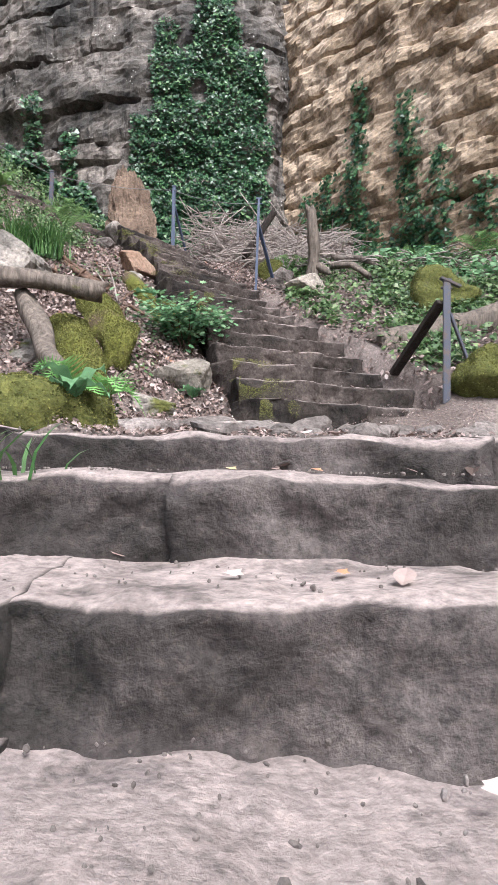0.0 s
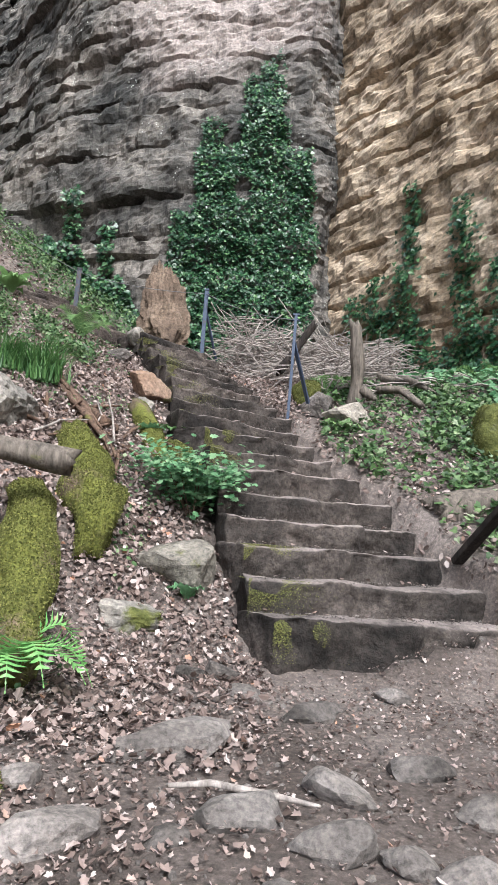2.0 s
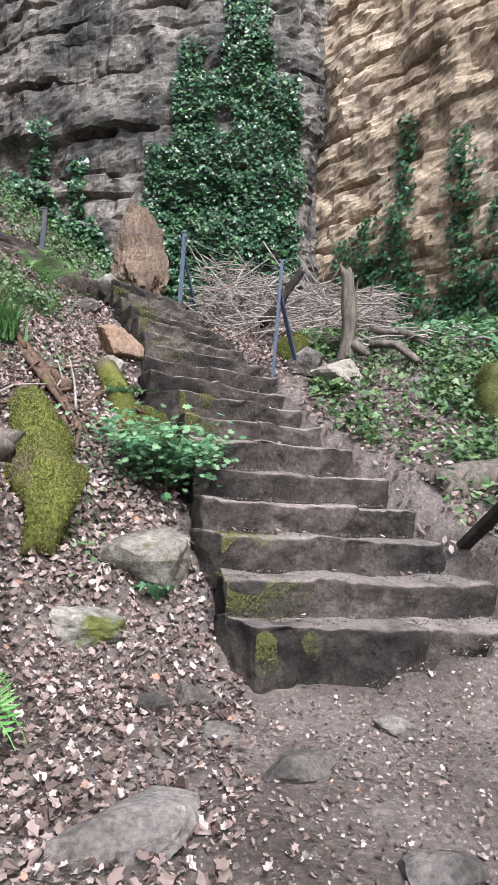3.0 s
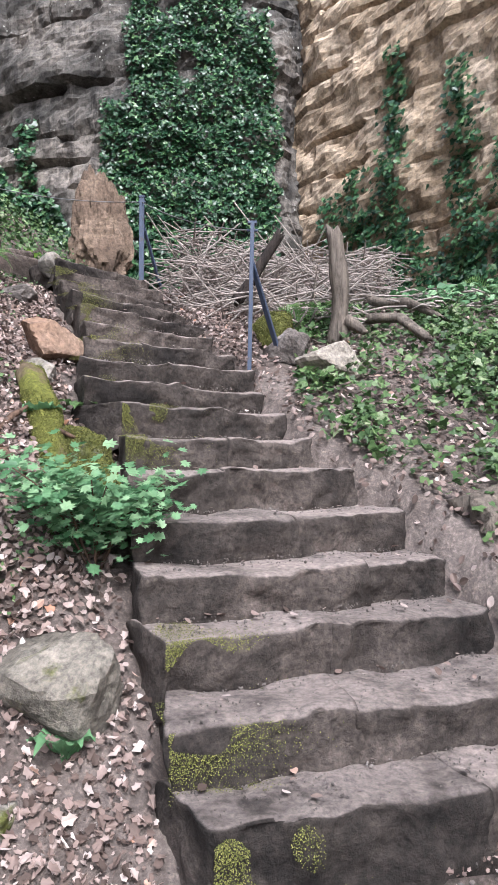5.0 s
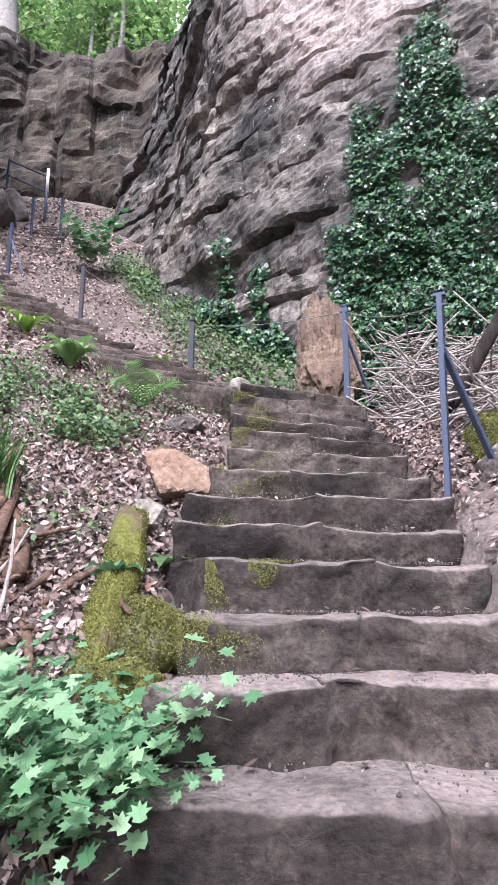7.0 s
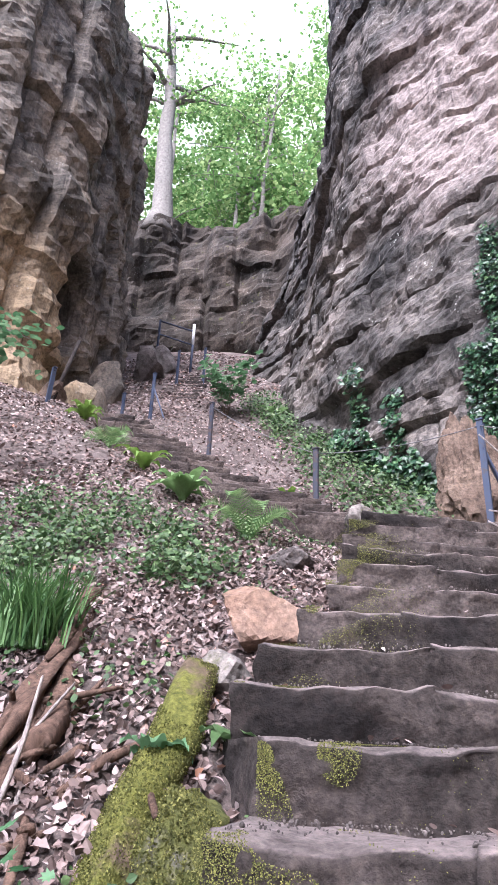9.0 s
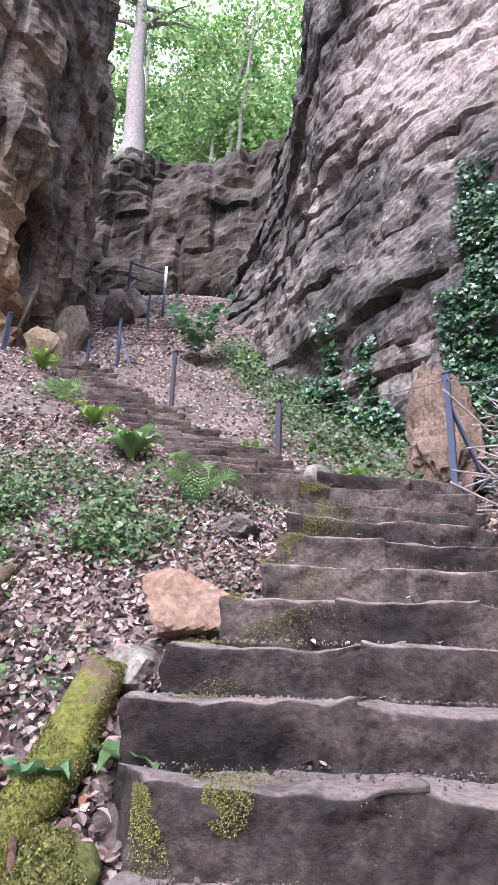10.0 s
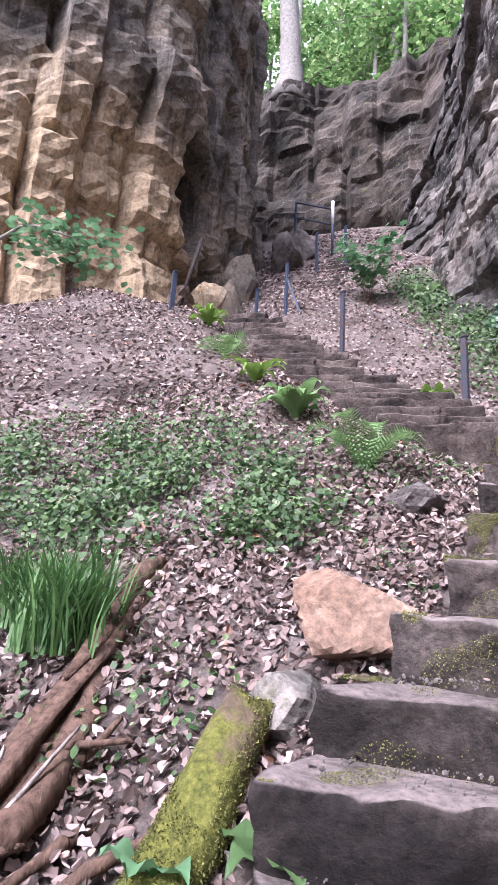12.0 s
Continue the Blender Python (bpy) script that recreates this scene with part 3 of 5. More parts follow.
# ---------------- stairs ----------------
def flight(name, label, nosings, material, thick=0.34, seed=1, over=0.14, rough_by=0.03):
    """Nosings: left end, right end, height and the shares at which stones meet."""
    top = empty(name, (*nosings[0][0], nosings[0][2] - 0.3), label, "stairs", kind="structure")
    for k, (a, b, z, cuts) in enumerate(nosings):
        a, b = Vector(a), Vector(b)
        if k + 1 < len(nosings):
            back_a, back_b = Vector(nosings[k + 1][0]), Vector(nosings[k + 1][1])
        else:
            u = (b - a).normalized()
            back_a, back_b = a + Vector((-u.y, u.x)) * 0.5, b + Vector((-u.y, u.x)) * 0.5
        ga, gb = (back_a - a), (back_b - b)
        back_a, back_b = back_a + ga.normalized() * over, back_b + gb.normalized() * over
        rnd = random.Random(seed * 100 + k)
        stops = [0.0, *cuts, 1.0]
        for i in range(len(stops) - 1):
            f0, f1 = stops[i] - (0.006 if i else 0), stops[i + 1] + (0.006 if i < len(stops) - 2 else 0)
            push = rnd.uniform(-0.02, 0.025)
            n = Vector((-(b - a).y, (b - a).x)).normalized() * push
            quad = [a.lerp(b, f0) + n, a.lerp(b, f1) + n, back_a.lerp(back_b, f1), back_a.lerp(back_b, f0)]
            w = (quad[1] - quad[0]).length
            me = block_mesh("step_stone", quad, z - thick, z + rnd.uniform(-0.012, 0.012), material, seed * 31 + k * 3 + i, (max(8, int(w / 0.024)), 10, 15), rnd.uniform(0.03, 0.055), rough_by, rnd.uniform(0.0, 0.03))
            part("step_stone", me, top)
    return top


CUTS = {0: [0.6], 1: [0.42], 2: [0.46], 3: [0.7], 4: [0.55], 5: [0.38], 6: [0.52], 7: [0.6], 8: [0.5], 9: [0.48], 10: [0.36, 0.78], 11: [0.55], 12: [0.45], 13: [0.6], 14: [0.5], 15: [0.4], 16: [0.62]}
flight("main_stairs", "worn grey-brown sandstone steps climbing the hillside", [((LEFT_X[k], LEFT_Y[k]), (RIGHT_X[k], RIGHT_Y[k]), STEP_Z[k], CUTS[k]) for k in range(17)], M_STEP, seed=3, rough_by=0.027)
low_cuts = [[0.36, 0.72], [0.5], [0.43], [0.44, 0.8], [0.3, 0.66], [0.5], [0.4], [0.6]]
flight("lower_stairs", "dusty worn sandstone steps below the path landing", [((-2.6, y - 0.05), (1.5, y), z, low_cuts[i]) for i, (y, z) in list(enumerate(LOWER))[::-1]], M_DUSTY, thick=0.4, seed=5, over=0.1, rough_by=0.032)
up_nosings = []
for i in range(18):
    x, y, z = upper_way(i / 17 * 2.75)
    d = Vector((-0.75, 0.66)).normalized()
    side = Vector((d.y, -d.x)) * (0.62 + 0.1 * math.sin(i * 2.1))
    up_nosings.append(((x - side.x, y - side.y), (x + side.x, y + side.y), z + 0.2, [0.35 + 0.3 * ((i * 7) % 5) / 5]))
flight("upper_stairs", "brown uneven stone steps climbing into the gully", up_nosings, M_UPPER, thick=0.7, seed=9, rough_by=0.028)


# ---------------- iron posts and wire ----------------
def box_mesh(name, m, size, material, bevel=0.004):
    bm = bmesh.new()
    bmesh.ops.create_cube(bm, size=1, matrix=m @ Matrix.Diagonal((*size, 1)))
    bmesh.ops.bevel(bm, geom=bm.edges[:], offset=bevel, segments=2, affect="EDGES")
    me = bpy.data.meshes.new(name)
    bm.to_mesh(me)
    bm.free()
    me.materials.append(material)
    return me


def bar_mesh(name, a, b, width, material):
    """A flat bar from a to b."""
    a, b = Vector(a), Vector(b)
    m = Matrix.Translation((a + b) / 2) @ (b - a).to_track_quat("Z", "Y").to_matrix().to_4x4()
    return box_mesh(name, m, (width, width * 0.5, (b - a).length), material)


def rail_post(at, h, brace=None, lean=(0, 0), material=None, width=0.06, label="blue-grey painted iron handrail post set in the ground"):
    x, y, z = at
    ob = empty("handrail_post", at, label, "post", "handrail posts")
    m = material or M_IRON
    top = (x + lean[0], y + lean[1], z + h)
    shaft = part("shaft", bar_mesh("shaft", (x, y, z - 0.25), top, width, m), ob)
    part("cap", box_mesh("cap", pose(*top), (width * 1.2, width * 0.8, 0.025), m), shaft)
    part("eyelet", raw_mesh("eyelet", *tube([(top[0] - 0.05, top[1], top[2] - 0.07), (top[0] + 0.05, top[1], top[2] - 0.07)], [0.012, 0.012], 6), m), shaft)
    if brace:
        bx, by, bz = brace
        part("brace", bar_mesh("brace", (x + bx, y + by, bz), (x + lean[0] * 0.7, y + lean[1] * 0.7, z + h * 0.72), width * 0.75, m), ob)
    return top


def ground_post(x, y, h, **kw):
    return rail_post((x, y, terrain(x, y)), h, **kw)


near_top = rail_post((1.33, 0.5, 0.2), 1.25, material=M_RUSTY, width=0.065, label="dark weathered iron handrail post beside the lowest step")
part("beam", bar_mesh("beam", (1.0, 1.2, 0.7), (1.29, 0.53, 1.26), 0.1, M_BLACKWOOD), bpy.data.objects["handrail_post"], "dark weathered timber beam")
part("brace", bar_mesh("brace", (1.72, 0.52, 0.2), (1.36, 0.5, 1.15), 0.045, M_RUSTY), bpy.data.objects["handrail_post"])
part("top_bar", bar_mesh("top_bar", (1.27, 0.49, 1.47), (1.46, 0.52, 1.4), 0.05, M_RUSTY), bpy.data.objects["handrail_post"])
pa_top = rail_post((-0.42, 3.785, 2.33), 1.26, (0.3, 0.3, terrain(-0.11, 4.09) - 0.05), (0.03, 0.0), width=0.07)
pb_top = rail_post((-1.97, 6.5, 3.82), 1.15, (0.22, 0.25, 3.8), width=0.065)
pc_top = rail_post((-4.41, 7.0, 4.34), 1.13, material=M_RUSTY, width=0.08, label="slim dark iron handrail post among leaves")
pd_top = rail_post((-6.94, 7.45, 5.92), 1.25, material=M_RUSTY, width=0.08, label="slim dark iron handrail post among leaves")


def wire(a, b, sag=0.08):
    pts = [Vector(a).lerp(Vector(b), i / 12) - Vector((0, 0, sag * 4 * (i / 12) * (1 - i / 12) + 0.07)) for i in range(13)]
    tagged(new("rail_wire", raw_mesh("rail_wire", *tube(pts, [0.006] * 13, 5), M_WIRE)), "thin steel wire strung between handrail posts", "wire", "rail wires")


wire(pa_top, pb_top)
wire(pb_top, pc_top)
wire(pc_top, pd_top)


# ---------------- surfaces to plant on ----------------
def tree_of(ob):
    me = ob.data
    return BVHTree.FromPolygons([ob.matrix_world @ v.co for v in me.vertices], [tuple(p.vertices) for p in me.polygons])


BACK, RIGHT = tree_of(bpy.data.objects["cliff_back"]), tree_of(bpy.data.objects["cliff_right"])


def stuff(name, mesh, label, category):
    return tagged(new(name, mesh), label, category, kind="stuff")


# ---------------- ivy on the rock ----------------
def ivy_inside(x, z):
    wob = 0.35 * noise.noise((x * 1.6, z * 1.3, 4)) + 0.15 * noise.noise((x * 5, z * 5, 2))
    if z < 8.4:
        lo, hi = -3.45 + 0.1 * max(0, 6 - z), -0.1
    elif z < 10.2:
        lo, hi = -3.05 + 0.18 * (z - 8.4), -0.4
    else:
        lo, hi = -2.2 + 0.2 * (z - 10.2), -0.95 - 0.15 * (z - 10.2)
    column = z < 10.8 and -3.1 < x + wob < -2.5
    return (lo < x + wob < hi and z + wob * 2 < 12.6) or column


rnd = random.Random(5)
placed = []
while len(placed) < 13500:
    x, z = rnd.uniform(-3.9, 0.2), rnd.uniform(4.3, 13.2)
    if not ivy_inside(x, z) or noise.noise((x * 1.3, z * 1.1, 9)) < -0.42:
        continue
    hit = BACK.ray_cast(Vector((x, 4, z)), Vector((0, 1, 0)))
    if hit[0]:
        out = rnd.uniform(0.02, 0.2) + 0.12 * max(0, noise.noise((x * 2, z * 2, 1)))
        placed.append((hit[0] - Vector((0, out, 0)), (rnd.uniform(-0.7, 0.7), -1, rnd.uniform(-0.2, 1.1)), rnd.uniform(0.055, 0.115)))
stuff("ivy_curtain", leaf_mesh("ivy_curtain", placed, LEAF_IVY, M_IVY, seed=2), "dense dark green ivy curtain climbing the grey cliff", "ivy")

# low ivy on the left foot of the cliff
placed = []
while len(placed) < 3000:
    x = rnd.uniform(-7.2, -3.1)
    foot = terrain(x, float(np.interp(x, [-9.4, -6.1, -4.9, -3.2], [12.3, 10.6, 10.1, 9.9]))) - 0.2
    high = 0.9 + 0.9 * noise.noise((x * 1.7, 1, 1)) + (1.5 if -6.7 < x < -6.2 or -5.6 < x < -5.2 else 0)
    z = foot + rnd.random() * max(0.4, high)
    hit = BACK.ray_cast(Vector((x + 1, 5, z)), Vector((-0.15, 1, 0)).normalized())
    if hit[0]:
        placed.append((hit[0] - Vector((-0.1, rnd.uniform(0.03, 0.25), 0)), (rnd.uniform(-0.7, 0.7), -1, rnd.uniform(-0.1, 1)), rnd.uniform(0.07, 0.15)))
stuff("ivy_low", leaf_mesh("ivy_low", placed, LEAF_IVY, M_IVY, seed=3), "dark ivy hanging over the foot of the grey cliff", "ivy")

# strands on the ochre cliff
for cx, low, high, wide, count in ((2.0, 4.0, 8.7, 0.13, 720), (2.95, 3.7, 8.0, 0.15, 760), (1.45, 4.3, 6.9, 0.14, 330), (0.95, 4.3, 6.6, 0.2, 300), (1.75, 4.0, 6.1, 0.35, 560), (2.75, 3.6, 5.2, 0.42, 560), (3.45, 3.5, 6.6, 0.15, 420), (4.2, 3.2, 5.6, 0.2, 320)):
    placed = []
    for i in range(count):
        z = low + (high - low) * rnd.random() ** 1.3
        x = cx + 0.22 * noise.noise((z * 0.9, cx, 0)) + rnd.gauss(0, wide * (1.15 - 0.6 * (z - low) / (high - low)))
        hit = RIGHT.ray_cast(Vector((x - 3, 11.6 - x - 3, z)), Vector((1, 1, 0)).normalized())
        if hit[0]:
            placed.append((hit[0] - Vector((1, 1, 0)) * rnd.uniform(0.02, 0.12), (-1 + rnd.uniform(-0.6, 0.6), -1 + rnd.uniform(-0.6, 0.6), rnd.uniform(-0.1, 1.2)), rnd.uniform(0.06, 0.13)))
    ob = stuff("ivy_strand", leaf_mesh("ivy_strand", placed, LEAF_IVY, M_IVY, seed=int(cx * 10)), "ivy strand climbing the ochre cliff", "ivy")

# ---------------- rocks ----------------
def sit(x, y, up):
    return (x, y, terrain(x, y) + up)


rock("brown_outcrop", (-3.4, 9.6, 5.45), (0.95, 0.6, 1.8), 10, M_WEDGE, 8, "upright brown rock outcrop leaning on the cliff foot", "rock", 5, tilt=(-6, -3), planes=22, bumpy=0.24, taper=0.55)
rock("orange_boulder", (-2.0, 3.18, 2.39), (0.26, 0.22, 0.2), 50, M_ORANGE, 12, "freshly broken orange sandstone boulder lying by the steps", tilt=(24, -18), bumpy=0.04, planes=9)
rock("grey_boulder", (-2.0, 2.86, 2.08), (0.2, 0.17, 0.14), 20, M_HALFMOSS, 13, "grey boulder wedged under the orange one")
rock("corner_boulder", (-1.1, 0.68, 0.52), (0.3, 0.25, 0.26), -15, M_PALEMOSS, 21, "half-mossy pale boulder beside the lower steps", tilt=(14, 10), planes=11)
rock("white_boulder", sit(0.3, 3.72, 0.14), (0.32, 0.26, 0.24), 10, M_PALE, 25, "pale broken boulder among ivy beside the stairs", tilt=(-10, 8))
rock("grey_boulder", sit(-0.02, 4.1, 0.12), (0.22, 0.26, 0.24), 30, M_RUBBLE, 26, "grey boulder behind the handrail post")
rock("mossy_boulder", sit(-0.2, 4.45, 0.14), (0.22, 0.2, 0.26), 0, M_MOSSROCK, 27, "small moss-covered boulder behind the handrail post", soft=True)
rock("mossy_boulder", sit(1.95, 3.3, 0.02), (0.5, 0.7, 0.42), 30, M_MOSSROCK, 28, "large yellow-green mossy boulder on the bank", soft=True, bumpy=0.12)
rock("mossy_boulder", sit(1.75, 0.55, 0.12), (0.4, 0.35, 0.3), 10, M_MOSSROCK, 29, "mossy boulder at the end of the lowest steps", soft=True, bumpy=0.12)
rock("moss_mound", (-1.5, -2.2, -0.1), (0.42, 0.46, 0.3), 10, M_MOSSROCK, 30, "rounded mossy mound at the edge of the landing", soft=True, bumpy=0.1)
rock("mossy_boulder", sit(-2.9, 1.35, 0.1), (0.45, 0.4, 0.32), 20, M_HALFMOSS, 33, "grey half-mossy boulder on the slope", bumpy=0.1)
rock("mossy_boulder", sit(-2.2, -0.1, -0.1), (0.3, 0.3, 0.25), 20, M_HALFMOSS, 34, "half-mossy boulder between fallen logs", bumpy=0.1)
rock("slope_boulder", sit(-2.75, 4.35, 0.04), (0.22, 0.2, 0.16), 60, M_RUBBLE, 35, "dark boulder half sunk in leaf litter")
rock("slope_boulder", sit(-1.25, 0.1, 0.0), (0.24, 0.16, 0.12), 25, M_HALFMOSS, 36, "low mossy stone in the leaf litter")
rock("mossy_boulder", (-2.85, 5.5, 3.74), (0.17, 0.17, 0.17), 0, M_HALFMOSS, 37, "mossy stone at the top step's end", soft=True)
rock("mossy_boulder", sit(-1.42, 2.12, 0.02), (0.22, 0.2, 0.24), 0, M_MOSSROCK, 38, "mossy stone at the steps' edge", soft=True, bumpy=0.12)
rock("mossy_boulder", sit(-1.24, 1.78, 0.0), (0.22, 0.22, 0.24), 0, M_MOSSROCK, 39, "mossy stone at the steps' edge", soft=True, bumpy=0.12)
for i, (x, y, sx, sy, sz, mm) in enumerate(((-12.0, 7.9, 0.4, 0.4, 0.5, M_TOWER), (-12.6, 8.7, 0.45, 0.45, 0.8, M_TOWER), (-13.3, 9.5, 0.5, 0.5, 0.9, M_TOWER), (-15.2, 12.4, 0.8, 0.6, 0.7, M_RUBBLE), (-16.2, 13.6, 0.8, 0.6, 0.8, M_RUBBLE), (-11.3, 6.9, 0.4, 0.3, 0.28, M_WEDGE))):
    rock("fallen_block", sit(x, y, sz * 0.45), (sx, sy, sz), i * 37, mm, 50 + i, "angular sandstone block fallen at the tower's foot", "rock", 3, "fallen blocks", planes=9)

# rubble on the landing
rubble = []
stone_rnd = random.Random(17)
for x, y, half in ((-0.45, -0.6, 0.1), (-0.14, -0.85, 0.16), (-0.7, -1.4, 0.27), (0.32, -0.3, 0.1), (-0.08, -1.65, 0.14), (-0.1, -2.04, 0.12), (0.1, -2.06, 0.08), (-0.21, -2.34, 0.12), (-0.53, -2.47, 0.13), (-0.58, -2.07, 0.08), (-0.89, -2.1, 0.16),
                   (0.25, -1.38, 0.13), (0.42, -1.72, 0.11), (0.25, -2.1, 0.1), (0.1, -2.62, 0.12), (-1.11, -1.83, 0.08), (-0.62, -0.2, 0.14), (-0.8, -0.4, 0.12), (-0.38, -1.9, 0.14), (0.75, -1.2, 0.12), (0.9, -1.9, 0.14), (0.62, -2.4, 0.12), (1.15, -0.6, 0.13)):
    lean = (stone_rnd.uniform(-12, 12), stone_rnd.uniform(-12, 12))
    size = (half * 1.15, half * stone_rnd.uniform(0.65, 0.85), min(0.11, half * stone_rnd.uniform(0.4, 0.65)))
    rock("path_stone", sit(x, y, size[2] * 0.25), size, stone_rnd.uniform(-40, 40), M_RUBBLE, stone_rnd.randrange(900), "flat broken stone bedded in the dusty landing", "stone", 3, "path stones", planes=18, bumpy=0.05, tilt=lean)



# ---------------- wood ----------------
def log_thing(name, points, radii, material, label, sides=14, steps=22, wob=0.16, bend=0.06, seed=1, ragged=0.05, parts=()):
    base = Vector(points[0])
    rr = np.interp(np.linspace(0, 1, steps + 1), np.linspace(0, 1, len(radii)), radii)
    ob = empty(name, base, label, name.split("_")[-1] if name != "root_piece" else "root")
    part("trunk", raw_mesh("trunk", *tube(limb(points, steps, rough_by=bend, seed=seed), rr, sides, wob, seed, ragged), material), ob)
    for i, (pp, r0, r1) in enumerate(parts):
        part("branch_stub", raw_mesh("branch_stub", *tube(limb(pp, 8, rough_by=0.03, seed=seed + i), np.linspace(r0, r1, 9), 7, 0.2, seed + i, 0.02), material), ob)
    return ob


def moss_fuzz(ob, count, size=0.022, seed=1, up=-0.3):
    """Tufts of moss standing on the upper side of a thing's mesh."""
    r = random.Random(seed)
    me = ob.data if ob.data else ob.children[0].data
    shift = Vector(ob.location) if ob.data else Vector((0, 0, 0))
    polys = [p for p in me.polygons if p.normal.z > up]
    areas = np.cumsum([p.area for p in polys])
    placed = []
    for _ in range(count):
        p = polys[int(np.searchsorted(areas, r.random() * areas[-1]))]
        vs = [me.vertices[i].co for i in p.vertices]
        q = (vs[0], vs[1], vs[2]) if len(vs) < 4 or r.random() < 0.5 else (vs[0], vs[2], vs[3])
        g, k = math.sqrt(r.random()), r.random()
        at = q[0] * (1 - g) + q[1] * (g * (1 - k)) + q[2] * (g * k) + shift
        if noise.noise(at * 2.6) < -0.38:
            continue
        n = (p.normal + Vector((r.uniform(-1, 1), r.uniform(-1, 1), r.uniform(-0.2, 1))) * 1.1)
        placed.append((at + p.normal * 0.008, n.cross(Vector((r.uniform(-1, 1), r.uniform(-1, 1), r.uniform(-1, 1)))), r.uniform(0.6, 1.5) * size))
    me2 = leaf_mesh("moss", placed, [(0, 0), (0.3, 0.5), (0, 1), (-0.3, 0.5)], M_MOSSTUFT, seed=seed)
    part("moss", me2, ob, "bright yellow-green moss")


a = log_thing("mossy_log", [(-1.4, -1.2, 0.1), (-1.72, -0.45, 0.46), (-2.12, 0.4, 1.0)], [0.1, 0.15, 0.17, 0.15, 0.12], M_MOSSLOG, "thick moss-covered log lying down the slope", seed=3, wob=0.25)
moss_fuzz(a, 14000, 0.012, seed=1)
a = log_thing("mossy_log", [(-1.62, 0.3, 0.55), (-1.76, 0.75, 1.02), (-2.25, 1.5, 1.52)], [0.1, 0.17, 0.2, 0.17, 0.13], M_MOSSLOG, "lumpy moss-covered log with a hollow end", seed=5, wob=0.35)
moss_fuzz(a, 14000, 0.012, seed=2)
a = log_thing("mossy_log", [(-1.4, 1.62, 1.22), (-1.68, 2.2, 1.68), (-2.02, 2.74, 2.08)], [0.09, 0.1, 0.105, 0.095], M_MOSSLOG, "straight moss-topped log beside the steps", seed=7, wob=0.18)
moss_fuzz(a, 15000, 0.008, seed=3)
log_thing("bare_trunk", [(-1.6, -1.15, 0.18), (-1.92, -0.68, 0.55), (-2.28, -0.1, 1.1)], [0.06, 0.07, 0.085, 0.08], M_DEADWOOD, "bare pale dead trunk leaning on the slope", seed=9)
log_thing("dead_log", [(-3.4, -0.45, 1.35), (-2.5, -0.3, 1.22), (-1.68, -0.08, 1.12)], [0.07, 0.085, 0.08], M_DEADWOOD, "broken grey log lying across the slope", seed=10)
rotten = empty("rotten_log", (-1.8, 1.45, 1.32), "split reddish-brown rotten log breaking into splinters on the slope", "log")
rnd = random.Random(3)
line = [Vector(p) for p in ((-1.8, 1.45, 1.32), (-2.4, 2.1, 1.92), (-3.1, 2.9, 2.52), (-3.5, 3.32, 2.84))]
for i in range(16):
    off = Vector((rnd.gauss(0, 0.05), rnd.gauss(0, 0.05), rnd.gauss(0.0, 0.035)))
    t0, t1 = rnd.uniform(0, 0.45), rnd.uniform(0.55, 1.0)
    pts = [p + off for p in limb(line, 30, rough_by=0.04, seed=4)][int(t0 * 30):int(t1 * 30) + 1]
    rr = np.interp(np.linspace(0, 1, len(pts)), [0, 0.3, 0.8, 1], [0.012, 0.042, 0.038, 0.006]) * rnd.uniform(0.6, 1.2)
    part("splinter", raw_mesh("splinter", *tube(pts, rr, 7, 0.5, i, 0.03), M_ROTTEN), rotten)
for i in range(26):
    a = Vector((rnd.uniform(-2.7, -1.7), rnd.uniform(1.4, 2.3), 0))
    a.z = terrain(a.x, a.y) + 0.03
    d = Vector((rnd.gauss(0, 0.16), rnd.gauss(0.1, 0.16), rnd.uniform(0.0, 0.16)))
    log_thing("root_piece", [a - d, a + Vector((0, 0, 0.03)), a + d], [0.012, 0.022, 0.01], M_ROTTEN, "dark broken root piece beside the rotten log", seed=60 + i, sides=7, steps=6, bend=0.05, ragged=0.02)
log_thing("rotten_branch", [(-2.1, 2.0, 1.75), (-2.55, 2.35, 2.05), (-3.0, 2.6, 2.35)], [0.05, 0.06, 0.04], M_ROTTEN, "dark decayed branch in the leaf litter", seed=12, wob=0.3)
log_thing("fallen_log", [(0.92, 1.72, 1.05), (1.7, 1.95, 1.28), (3.2, 2.25, 1.65)], [0.2, 0.21, 0.24], M_DEADWOOD, "thick fallen log with cracked bark ending at the stairs", seed=14, sides=18)
log_thing("fallen_log", [(1.2, 1.32, 0.78), (2.1, 1.42, 0.92), (3.5, 1.5, 1.08)], [0.1, 0.11, 0.12], M_DEADWOOD, "grey fallen log lying below a thicker one", seed=15)
log_thing("standing_stump", [(0.44, 4.52, 2.6), (0.45, 4.52, 3.15), (0.38, 4.52, 3.78)], [0.13, 0.085, 0.09, 0.075], M_DEADWOOD, "upright weathered dead trunk snapped at the top", seed=16, ragged=0.09, parts=([((0.52, 4.48, 2.85), (0.62, 4.42, 2.78), (0.7, 4.38, 2.7)), 0.07, 0.03],))
log_thing("black_branch", [(-0.62, 5.15, 3.25), (-0.4, 5.18, 3.6), (-0.15, 5.2, 3.98)], [0.07, 0.06, 0.05, 0.055], M_BLACKWOOD, "dark wet branch leaning out of the brush pile", seed=17)
log_thing("curved_branch", [(0.75, 4.6, 2.9), (1.05, 4.45, 2.88), (1.25, 4.1, 2.62)], [0.05, 0.055, 0.04], M_DEADWOOD, "curved grey branch on the bank", seed=18)
